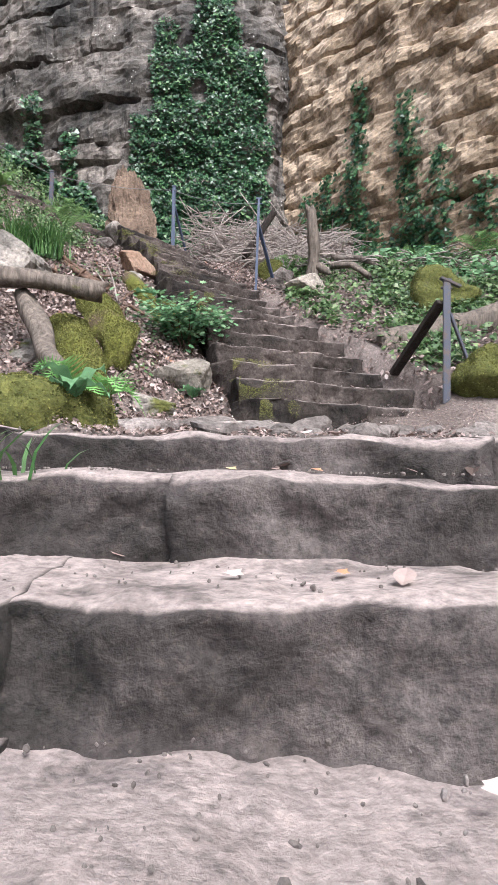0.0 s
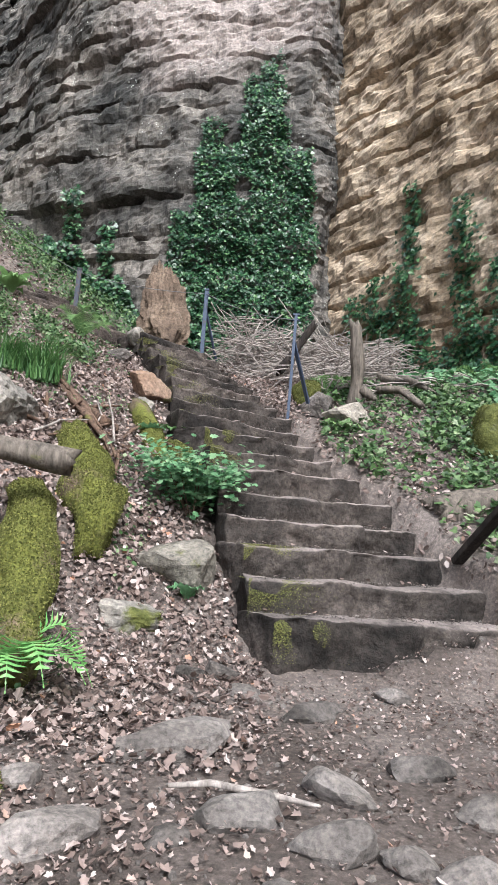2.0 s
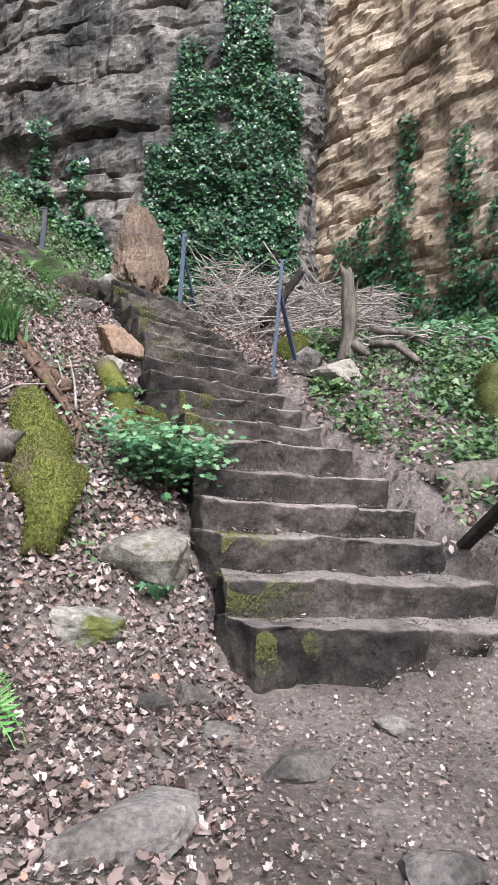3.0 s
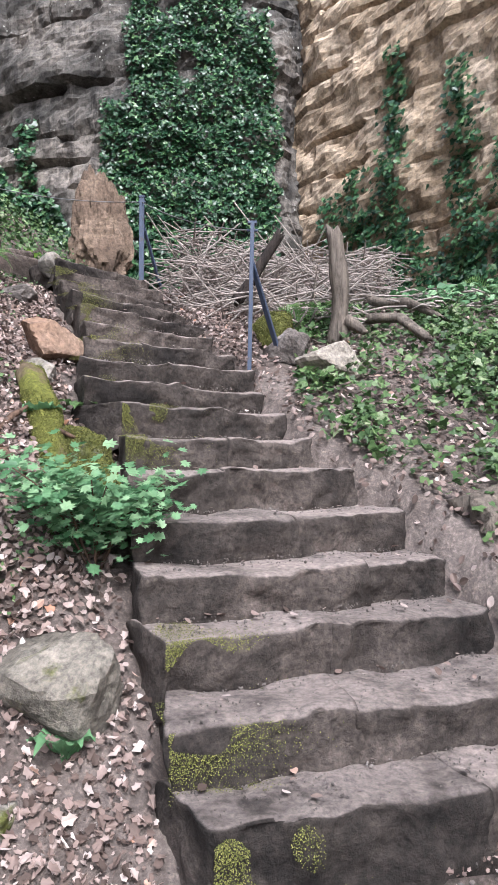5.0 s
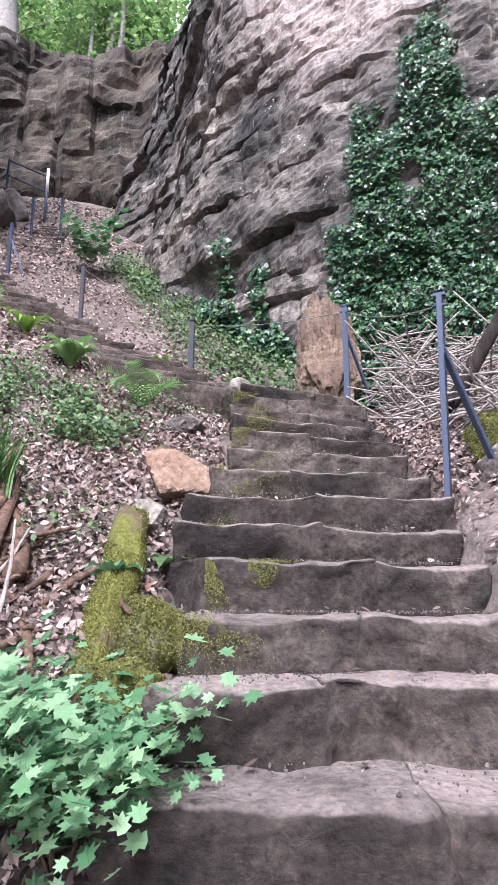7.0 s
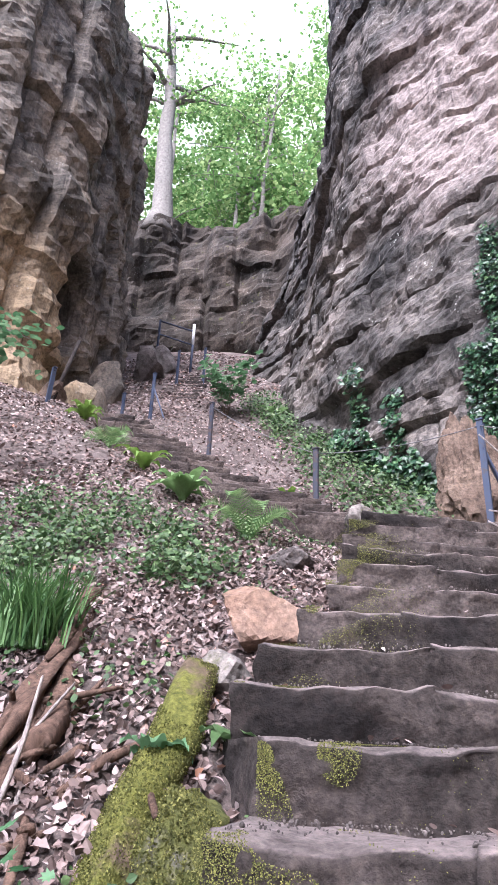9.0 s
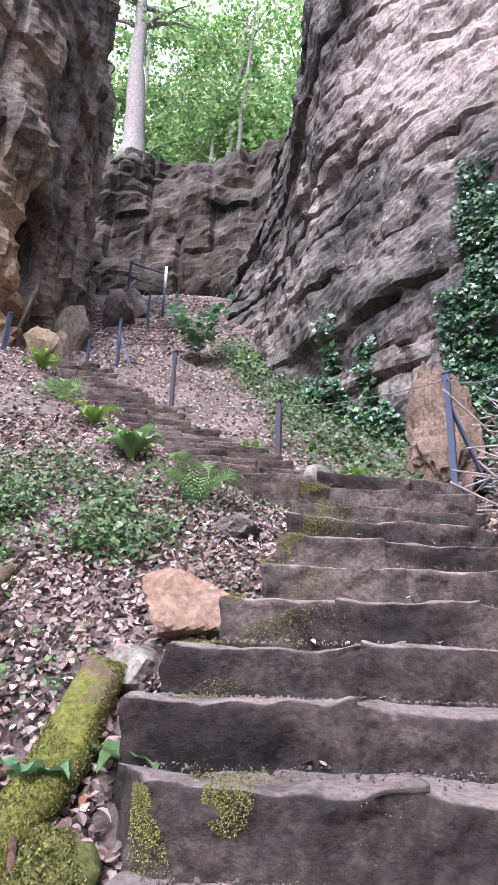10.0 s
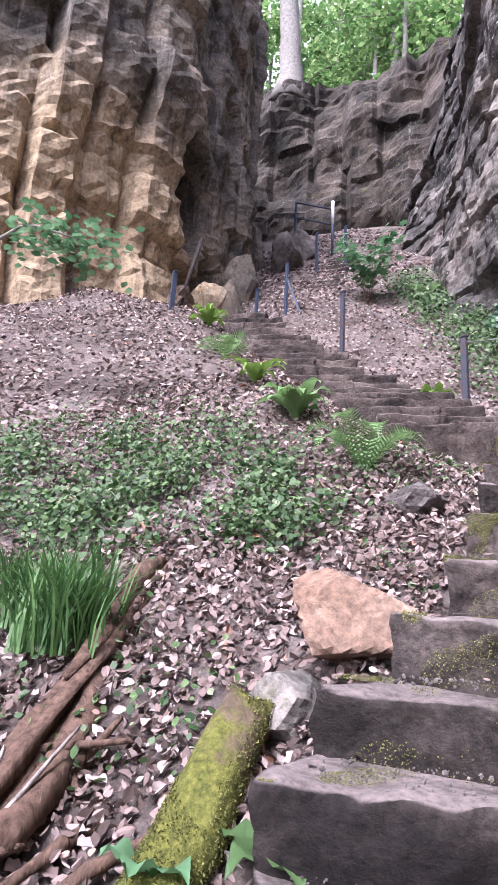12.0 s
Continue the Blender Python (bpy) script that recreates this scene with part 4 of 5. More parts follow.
log_thing("grey_branch", [(0.8, 5.3, 3.25), (1.2, 4.95, 3.15), (1.5, 4.6, 2.85)], [0.05, 0.05, 0.03], M_DEADWOOD, "grey branch sliding down the bank", seed=19)
log_thing("landing_stick", [(-0.62, -1.83, -0.06), (-0.48, -1.8, -0.05), (-0.3, -1.84, -0.06), (-0.14, -1.85, -0.08)], [0.007, 0.011, 0.011, 0.006], M_TWIG, "pale peeled stick lying on the landing", seed=20, bend=0.02, ragged=0.01)
for i, (a, b, c) in enumerate((((-1.95, 1.72, 1.55), (-2.02, 1.85, 1.8), (-2.1, 1.95, 2.0)), ((-1.85, 1.75, 1.45), (-2.2, 2.0, 1.75), (-2.45, 2.1, 1.95)), ((-2.2, 1.75, 1.6), (-2.15, 2.0, 1.85), (-2.3, 2.25, 2.02)), ((-2.5, 1.3, 1.55), (-2.4, 1.6, 1.7), (-2.2, 1.8, 1.75)))):
    log_thing("twig", [a, b, c], [0.012, 0.01, 0.006], M_TWIG, "thin pale twig lying against rotten wood", seed=30 + i, sides=6, bend=0.04, ragged=0.01)

# brush pile under the cliff
verts, faces = [], []
rnd = random.Random(8)
for i in range(1700):
    x, y = rnd.uniform(-1.8, 1.6), rnd.uniform(4.7, 9.4)
    if x < -1.7 + 0.75 * max(0, 6.6 - y) or x > 0.35 + 0.4 * (y - 4.7):
        continue
    z = terrain(x, y) + rnd.random() ** 1.2 * (0.25 + 0.7 * smooth(4.9, 7.0, y))
    a, l = rnd.uniform(0, math.pi), rnd.uniform(0.35, 1.3)
    d = Vector((math.cos(a), math.sin(a), rnd.gauss(0, 0.38))) * l / 2
    bow = Vector((0, 0, rnd.uniform(-0.08, 0.16)))
    v, f = tube([Vector((x, y, z)) - d, Vector((x, y, z)) + bow, Vector((x, y, z)) + d], [0.009, 0.011, 0.005], 5)
    k = len(verts)
    verts += v
    faces += [tuple(i + k for i in q) for q in f]
stuff("brush_pile", raw_mesh("brush_pile", verts, faces, M_TWIG), "tangled heap of dry pale branches below the cliff", "brush pile")
verts, faces = [], []
for i in range(150):
    x, y = rnd.uniform(0.6, 3.2), rnd.uniform(4.6, 8.0)
    z = terrain(x, y) + rnd.random() * 0.25
    a, l = rnd.uniform(0, math.pi), rnd.uniform(0.3, 1.2)
    d = Vector((math.cos(a), 0.6 * math.sin(a), rnd.gauss(0, 0.1))) * l / 2
    v, f = tube([Vector((x, y, z)) - d, Vector((x, y, z + 0.04)), Vector((x, y, z)) + d], [0.012, 0.012, 0.006], 5)
    k = len(verts)
    verts += v
    faces += [tuple(i + k for i in q) for q in f]
stuff("loose_branches", raw_mesh("loose_branches", verts, faces, M_TWIG), "dry branches scattered on the bank", "branches")


# ---------------- ferns and herbs ----------------
def frond(base, out, length, rise, droop, pairs, wide, seed):
    """A feathery frond: a rib and tapering leaflets on both sides."""
    r = random.Random(seed)
    out = Vector((out[0], out[1], 0)).normalized()
    side = Vector((-out.y, out.x, 0))
    pts = [Vector(base) + out * (length * t * (0.9 - 0.1 * t)) + Vector((0, 0, rise * math.sin(min(1.0, t * 1.0) * 1.7) - droop * t * t)) for t in np.linspace(0, 1, pairs + 1)]
    verts, faces = tube(pts, np.linspace(0.005, 0.0015, pairs + 1), 4)
    for i in range(2, pairs + 1):
        t = i / pairs
        w = wide * (math.sin(math.pi * min(1, 0.15 + t * 0.9)) ** 0.8 + 0.03)
        d = (pts[i] - pts[i - 1]).normalized()
        up = side.cross(d)
        g = length / pairs * 0.33
        for sgn in (1, -1):
            tip = pts[i] + side * sgn * w + d * w * 0.45 - up * w * (0.12 + 0.12 * r.random())
            mid = pts[i].lerp(tip, 0.45) + up * w * 0.08
            k = len(verts)
            verts += [pts[i] - d * g, mid - d * g * 0.9, tip, mid + d * g * 0.9, pts[i] + d * g]
            faces += [(k, k + 1, k + 3, k + 4), (k + 1, k + 2, k + 3)]
    return verts, faces


def fern(at, count, length, rise, droop, wide, material, seed, label, pairs=18, spread=(0, 360)):
    r = random.Random(seed)
    ob = empty("fern", at, label, "fern")
    for i in range(count):
        a = radians(spread[0] + (spread[1] - spread[0]) * (i + r.uniform(-0.3, 0.3)) / count)
        l = length * r.uniform(0.75, 1.1)
        v, f = frond(at, (math.cos(a), math.sin(a)), l, rise * r.uniform(0.7, 1.2), droop * r.uniform(0.6, 1.3), pairs, wide * r.uniform(0.8, 1.1), seed * 20 + i)
        part("frond", raw_mesh("frond", v, f, material, False), ob)
    return ob


def tongue_fern(at, count, length, material, seed, label, wide=0.035):
    """Strap leaves from one crown, with wavy edges."""
    r = random.Random(seed)
    ob = empty("tongue_fern", at, label, "fern")
    for i in range(count):
        a = 2 * math.pi * (i + r.uniform(-0.3, 0.3)) / count
        out, l = Vector((math.cos(a), math.sin(a), 0)), length * r.uniform(0.7, 1.1)
        side = Vector((-out.y, out.x, 0))
        rise, droop = l * r.uniform(0.6, 0.95), l * r.uniform(0.3, 0.7)
        rows = []
        for t in np.linspace(0, 1, 10):
            p = Vector(at) + out * l * t * 0.75 + Vector((0, 0, rise * math.sin(t * 1.6) - droop * t * t))
            w = wide * (0.35 + 0.9 * math.sin(math.pi * min(1, t * 0.9 + 0.08))) * (1 - t ** 6)
            wave = 0.012 * math.sin(t * 17 + i)
            rows.append([p - side * w + Vector((0, 0, 0.012 + wave)), p, p + side * w + Vector((0, 0, 0.012 - wave))])
        part("leaf", raw_mesh("leaf", *sheet(rows), material), ob)
    return ob


fern(sit(-1.5, -1.15, 0.03), 11, 0.46, 0.42, 0.3, 0.16, M_BRIGHT, 1, "bright green fern at the edge of the landing", 18, (160, 420))
fern(sit(-3.35, 4.52, 0.03), 11, 0.56, 0.5, 0.3, 0.12, M_FERN, 2, "grey-green feathery fern in the leaf litter", 26)
fern(sit(-6.7, 5.3, 0.0), 8, 0.55, 0.4, 0.35, 0.14, M_FERN, 3, "feathery fern beside the upper steps", 20)
fern(sit(0.1, 4.75, 0.1), 7, 0.5, 0.3, 0.25, 0.09, M_FERN, 4, "yellow-green fern by the handrail post", 16)
fern(sit(2.5, 6.0, 0.05), 9, 0.75, 0.4, 0.35, 0.13, M_FERN, 5, "pale green fern below the ochre cliff", 18)
fern(sit(3.3, 5.2, 0.05), 9, 0.8, 0.4, 0.35, 0.13, M_FERN, 6, "pale green fern below the ochre cliff", 18)
tongue_fern(sit(-4.6, 4.85, 0.0), 16, 0.5, M_FERN, 1, "green tongue fern clump below the upper steps", 0.05)
tongue_fern(sit(-5.45, 4.95, 0.0), 12, 0.45, M_TONGUE, 2, "yellow-green tongue fern beside the upper steps")
tongue_fern(sit(-9.2, 6.4, 0.0), 13, 0.6, M_TONGUE, 3, "yellow-green tongue fern at the head of the slope", 0.05)
tongue_fern(sit(-5.4, 7.65, 0.0), 14, 0.45, M_TONGUE, 4, "green tongue fern among leaves beside the post", 0.045)
tongue_fern(sit(-4.5, 8.9, 0.0), 16, 0.5, M_TONGUE, 5, "broad-leaved yellow-green plant below the cliff", 0.06)
tongue_fern((-1.74, 2.26, 1.7), 6, 0.2, M_BUSH, 6, "small glossy tongue fern growing beside the mossy log", 0.042)
tongue_fern(sit(-0.95, 0.4, 0.0), 6, 0.2, M_BUSH, 7, "small bright leafy plant below the corner boulder", 0.035)
tongue_fern(sit(-1.55, 2.5, 0.05), 5, 0.22, M_HERB, 8, "small leafy plant at the steps' edge", 0.05)
tongue_fern(sit(-1.2, -2.45, 0.12), 5, 0.25, M_BUSH, 9, "small leafy plant on the mossy mound", 0.05)
tongue_fern(sit(-9.3, 12.0, 0.0), 10, 0.6, M_FERN, 10, "tongue fern at the foot of the grey cliff", 0.06)


def bush(at, size, count, material, seed, label, leaf=0.09, stems=9):
    r = random.Random(seed)
    ob = empty("bush", at, label, "bush")
    placed = []
    for i in range(stems):
        a = 2 * math.pi * i / stems + r.uniform(-0.3, 0.3)
        tip = Vector(at) + Vector((math.cos(a) * size[0] * r.uniform(0.5, 0.95), math.sin(a) * size[1] * r.uniform(0.5, 0.95), size[2] * r.uniform(0.6, 1.0)))
        mid = Vector(at).lerp(tip, 0.5) + Vector((0, 0, size[2] * 0.22))
        pts = [Vector(at), mid, tip]
        part("stem", raw_mesh("stem", *tube(limb(pts, 8, rough_by=0.02, seed=seed + i), np.linspace(0.007, 0.003, 9), 5), M_ROTTEN), ob)
        for _ in range(count // stems):
            t = r.uniform(0.3, 1.05)
            p = (pts[0].lerp(pts[1], t * 2) if t < 0.5 else pts[1].lerp(pts[2], t * 2 - 1)) + Vector((r.gauss(0, 0.085), r.gauss(0, 0.085), r.gauss(0, 0.07))) * size[0] * 2
            placed.append((p, (r.uniform(-0.6, 0.6), r.uniform(-1.0, 0.3), 1), leaf * r.uniform(0.6, 1.25)))
    part("foliage", leaf_mesh("foliage", placed, LEAF_MAPLE, material, seed=seed), ob)
    return ob


bush((-1.1, 1.3, 0.82), (0.56, 0.48, 0.62), 1300, M_BUSH, 4, "leafy bright green bush beside the stairs", 0.062, 12)
bush((-10.0, 10.9, terrain(-10.0, 10.9)), (0.85, 0.8, 1.75), 260, M_BUSH, 5, "young maple sapling with bright leaves in the gully", 0.2, 8)

# grass tufts
def grass(at, count, height, seed, label):
    r = random.Random(seed)
    verts, faces = [], []
    for _ in range(count):
        a, l = r.uniform(0, 2 * math.pi), height * r.uniform(0.6, 1.15)
        out = Vector((math.cos(a), math.sin(a), 0))
        s = Vector((-out.y, out.x, 0)) * 0.006
        b = Vector(at) + Vector((r.gauss(0, 0.1), r.gauss(0, 0.1), 0))
        lean = r.uniform(0.2, 0.8)
        p = [b + out * l * lean * t * t + Vector((0, 0, l * (t - 0.35 * lean * t * t))) for t in (0, 0.4, 0.75, 1)]
        k = len(verts)
        verts += [p[0] - s, p[0] + s, p[1] - s, p[1] + s, p[2] - s * 0.7, p[2] + s * 0.7, p[3]]
        faces += [(k, k + 1, k + 3, k + 2), (k + 2, k + 3, k + 5, k + 4), (k + 4, k + 5, k + 6)]
    ob = new("grass_tuft", raw_mesh("grass_tuft", verts, faces, M_GRASS, False))
    return tagged(ob, label, "grass", kind="stuff")


grass(sit(-2.95, 2.38, -0.02), 420, 0.5, 1, "dense tuft of long green grass on the slope")
grass(sit(-3.25, 2.3, -0.02), 260, 0.42, 2, "dense tuft of long green grass on the slope")
grass((-1.15, -3.72, -0.36), 60, 0.18, 3, "thin grass growing from a step joint")


def scatter(count, box, keep, lift, size, tilt, seed):
    """Places over the ground inside a plan box where keep(x, y) is above a random draw."""
    r = random.Random(seed)
    out, tries = [], 0
    while len(out) < count and tries < count * 12:
        tries += 1
        x, y = r.uniform(box[0], box[1]), r.uniform(box[2], box[3])
        if r.random() > keep(x, y) or on_stairs(x, y, 0.02):
            continue
        n = normal_at(x, y) + Vector((r.gauss(0, tilt), r.gauss(0, tilt), 0))
        out.append((Vector((x, y, terrain(x, y) + r.uniform(*lift))), n, r.uniform(*size)))
    return out


def clumps(scale, cut, seed):
    return lambda x, y: smooth(cut, cut + 0.25, noise.noise((x * scale, y * scale, seed)))


def near_upper(x, y):
    return np.hypot(UP[:, 0] - x, UP[:, 1] - y).min() < 0.55


def herbs_left(x, y):
    d = min(math.hypot(x + 4.0, y - 3.4), math.hypot(x + 4.7, y - 2.9), math.hypot(x + 3.35, y - 3.6) * 1.5)
    return smooth(1.35, 0.4, d) * (0.08 + 0.92 * smooth(-0.15, 0.3, noise.noise((x * 2.1, y * 2.1, 3))))


def herbs_cliff(x, y):
    if near_upper(x, y):
        return 0
    c = 0.58 * (-x - 3.2) + 8.7 + 0.6 * noise.noise((x, y, 3))
    return smooth(1.5, 0.3, abs(y - c)) * (0.4 + 0.6 * smooth(-0.3, 0.2, noise.noise((x * 1.3, y * 1.3, 8))))


stuff("slope_herbs", leaf_mesh("slope_herbs", scatter(7500, (-6.4, -2.4, 1.4, 5.2), herbs_left, (0.02, 0.24), (0.022, 0.06), 0.75, 21), LEAF_OVAL, M_HERB, seed=4), "low dark green herbs spreading over the slope", "herbs")
stuff("cliff_herbs", leaf_mesh("cliff_herbs", scatter(6500, (-10.5, -2.6, 6.9, 13.0), herbs_cliff, (0.05, 0.4), (0.045, 0.11), 0.75, 22), LEAF_OVAL, M_HERB, seed=5), "green herbs growing along the foot of the grey cliff", "herbs")
stuff("sparse_seedlings", leaf_mesh("sparse_seedlings", scatter(1700, (-5.2, -1.3, -1.4, 6.2), clumps(1.1, 0.12, 7), (0.02, 0.12), (0.02, 0.05), 0.7, 23), LEAF_OVAL, M_HERB, seed=6), "scattered green seedlings in the leaf litter", "seedlings")
stuff("bank_ivy", leaf_mesh("bank_ivy", scatter(6800, (0.0, 3.2, 1.0, 5.4), lambda x, y: 0.0 if on_stairs(x, y, 0.12) else 0.15 + 0.85 * smooth(-0.1, 0.3, noise.noise((x * 1.6, y * 1.6, 5))), (0.03, 0.2), (0.04, 0.085), 0.6, 24), LEAF_IVY, M_HERB, seed=7), "ivy covering the bank beside the stairs", "ivy")
stuff("bank_herbs", leaf_mesh("bank_herbs", scatter(1800, (1.2, 5.0, 3.8, 8.0), clumps(0.8, -0.15, 9), (0.05, 0.3), (0.07, 0.14), 0.5, 25), LEAF_OVAL, M_BUSH, seed=8), "fresh green herbs on the bank below the ochre cliff", "herbs")

# ---------------- fallen leaves and grit ----------------
def litter_left(x, y):
    return 0.0 if near_upper(x, y) else 0.5 + 0.5 * smooth(-0.4, 0.3, noise.noise((x * 0.9, y * 0.9, 11)))


stuff("leaf_litter", leaf_mesh("leaf_litter", scatter(30000, (-6.0, -0.35, -1.6, 7.4), litter_left, (0.004, 0.05), (0.022, 0.062), 0.7, 31), LEAF_CRISP, M_LITTER, 0.5, 9, 1.1), "thick litter of pale brown dead leaves on the slope", "leaf litter")
stuff("leaf_litter", leaf_mesh("leaf_litter", scatter(22000, (-13.5, -5.0, 0.5, 13.5), litter_left, (0.005, 0.06), (0.045, 0.09), 0.5, 32), LEAF_LITTER, M_LITTER, 0.5, 10, 1.1), "dead leaves covering the far slope below the tower", "leaf litter")
stuff("leaf_litter", leaf_mesh("leaf_litter", scatter(7000, (-19.0, -11.0, 8.0, 18.5), litter_left, (0.005, 0.06), (0.09, 0.16), 0.45, 35), LEAF_LITTER, M_LITTER, 0.5, 13, 1.1), "dead leaves on the floor of the gully", "leaf litter")
stuff("leaf_litter", leaf_mesh("leaf_litter", scatter(6500, (-2.3, 1.2, -3.0, 0.3), lambda x, y: 0.12 + 0.88 * smooth(-0.1, -1.1, x + 0.35 * noise.noise((x * 2, y * 2, 2))), (0.003, 0.03), (0.012, 0.04), 0.55, 33), LEAF_CRISP, M_LITTER, 0.5, 11, 1.1), "small dead leaves strewn over the landing", "leaf litter")
stuff("leaf_litter", leaf_mesh("leaf_litter", scatter(13000, (-1.6, 4.0, 0.6, 8.5), lambda x, y: 0.6, (0.015, 0.09), (0.03, 0.07), 0.5, 34), LEAF_LITTER, M_LITTER, 0.5, 12, 1.1), "dead leaves under the ivy on the bank", "leaf litter")


stuff("crisp_litter", leaf_mesh("crisp_litter", scatter(9500, (-3.7, -1.2, 0.2, 5.4), lambda x, y: 0.8, (0.006, 0.06), (0.028, 0.064), 0.8, 36), LEAF_LITTER, M_LITTER, 0.6, 14, 1.4), "crisp curled dead leaves heaped beside the steps", "leaf litter")
stuff("leaf_crumbs", leaf_mesh("leaf_crumbs", scatter(9000, (-1.8, 1.6, -3.1, 0.5), lambda x, y: 0.7, (0.003, 0.015), (0.008, 0.024), 0.6, 37), LEAF_CRISP, M_LITTER, 0.5, 15, 1.2), "crumbled leaf fragments trodden into the landing", "leaf litter")


def grit(count, places, size, seed, label):
    r = random.Random(seed)
    pts, fs = ico(1)
    verts, faces = [], []
    for _ in range(count):
        x, y, z = places(r)
        s = r.uniform(*size) * (1 if r.random() < 0.85 else 2)
        k = len(verts)
        rot = Euler((r.uniform(0, 6), r.uniform(0, 6), r.uniform(0, 6))).to_matrix()
        sc = Vector((s, s * r.uniform(0.5, 1), s * r.uniform(0.3, 0.8)))
        verts += [rot @ Vector((v.x * sc.x, v.y * sc.y, v.z * sc.z)) + Vector((x, y, z)) for v in pts]
        faces += [tuple(i + k for i in f) for f in fs]
    stuff("grit", raw_mesh("grit", verts, faces, M_RUBBLE, False), label, "gravel")


def landing_place(r):
    x, y = r.uniform(-1.6, 1.6), r.uniform(-3.1, 0.3)
    return x, y, terrain(x, y)


def tread_place(r):
    k = r.randrange(0, 16)
    u, v = r.uniform(0.03, 0.97), 1 - r.random() ** 1.8 * 0.9
    a, b = Vector((LEFT_X[k], LEFT_Y[k])).lerp(Vector((RIGHT_X[k], RIGHT_Y[k])), u), Vector((LEFT_X[k + 1], LEFT_Y[k + 1])).lerp(Vector((RIGHT_X[k + 1], RIGHT_Y[k + 1])), u)
    p = a.lerp(b, v * 0.98)
    return p.x, p.y, STEP_Z[k] + 0.002


def low_tread_place(r):
    k = r.randrange(0, 5)
    y0, z = LOWER[k]
    y1 = LOWER[k - 1][0] if k else -2.9
    return r.uniform(-2.0, 1.2), y0 + (y1 - y0) * (1 - r.random() ** 1.8 * 0.9), z + 0.002


grit(2600, landing_place, (0.004, 0.012), 1, "loose grit and pebbles on the trodden landing")
grit(4500, tread_place, (0.002, 0.006), 2, "fine grit gathered on the stair treads")
grit(1800, low_tread_place, (0.002, 0.006), 3, "fine grit on the dusty lower treads")


def tread_leaves(count, place, size, seed, label):
    r = random.Random(seed)
    placed = []
    for _ in range(count):
        x, y, z = place(r)
        placed.append((Vector((x, y, z + 0.012)), (r.gauss(0, 0.3), r.gauss(0, 0.3), 1), r.uniform(*size)))
    stuff("tread_leaves", leaf_mesh("tread_leaves", placed, LEAF_LITTER, M_LITTER, 0.3, seed, 0.6), label, "leaves")


tread_leaves(150, tread_place, (0.02, 0.06), 41, "a few dead leaves and flakes on the treads")
tread_leaves(40, low_tread_place, (0.03, 0.08), 42, "a few dead leaves on the lower treads")

# ---------------- gully fittings ----------------
for x, y, h, lean, brace in ((-11.1, 9.4, 1.3, (0, 0), (0.3, 0.2)), (-11.85, 9.1, 1.0, (0, 0), None), (-10.2, 6.15, 0.75, (0.05, 0), None), (-13.9, 12.5, 1.3, (0, 0), None), (-13.4, 13.2, 1.4, (0, 0), None)):
    z = terrain(x, y)
    rail_post((x, y, z), h, (brace[0], brace[1], z) if brace else None, lean, width=0.09, label="blue-grey iron handrail post high in the gully")
tagged(new("leaning_pole", raw_mesh("leaning_pole", *tube([sit(-11.0, 6.7, 0.0), sit(-11.2, 7.2, 1.7)], [0.05, 0.045], 8), M_BLACKWOOD)), "dark pole leaning against the tower's foot", "pole")
sx, sy = -15.2, 14.2
sign = empty("path_sign", (sx, sy, terrain(sx, sy)), "white-topped steel post with rails at the gully head", "sign")
sign_pole = part("pole", raw_mesh("pole", *tube([sit(sx, sy, -0.2), sit(sx, sy, 1.9)], [0.05, 0.05], 8), M_IRON), sign)
part("white_sleeve", raw_mesh("white_sleeve", *tube([sit(sx, sy, 1.2), sit(sx, sy, 2.1)], [0.055, 0.055], 10), M_WHITE), sign_pole, "white painted sleeve")
part("rail", bar_mesh("rail", sit(sx, sy, 1.8), sit(sx - 1.3, sy - 0.6, 2.2), 0.08, M_IRON), sign)
part("rail", bar_mesh("rail", sit(sx, sy, 1.2), sit(sx - 1.3, sy - 0.6, 1.6), 0.07, M_IRON), sign)
part("far_post", bar_mesh("far_post", sit(sx - 1.3, sy - 0.6, -0.2), sit(sx - 1.3, sy - 0.6, 2.25), 0.09, M_IRON), sign)
gn = []
for i in range(9):
    x, y = -12.6 - 0.27 * i, 11.0 + 0.34 * i
    gn.append(((x - 0.75, y - 0.45), (x + 0.75, y + 0.55), terrain(x, y) + 0.12, [0.5]))
flight("gully_steps", "dark slate-grey steps at the head of the gully", gn, M_STEP, thick=0.5, seed=13)

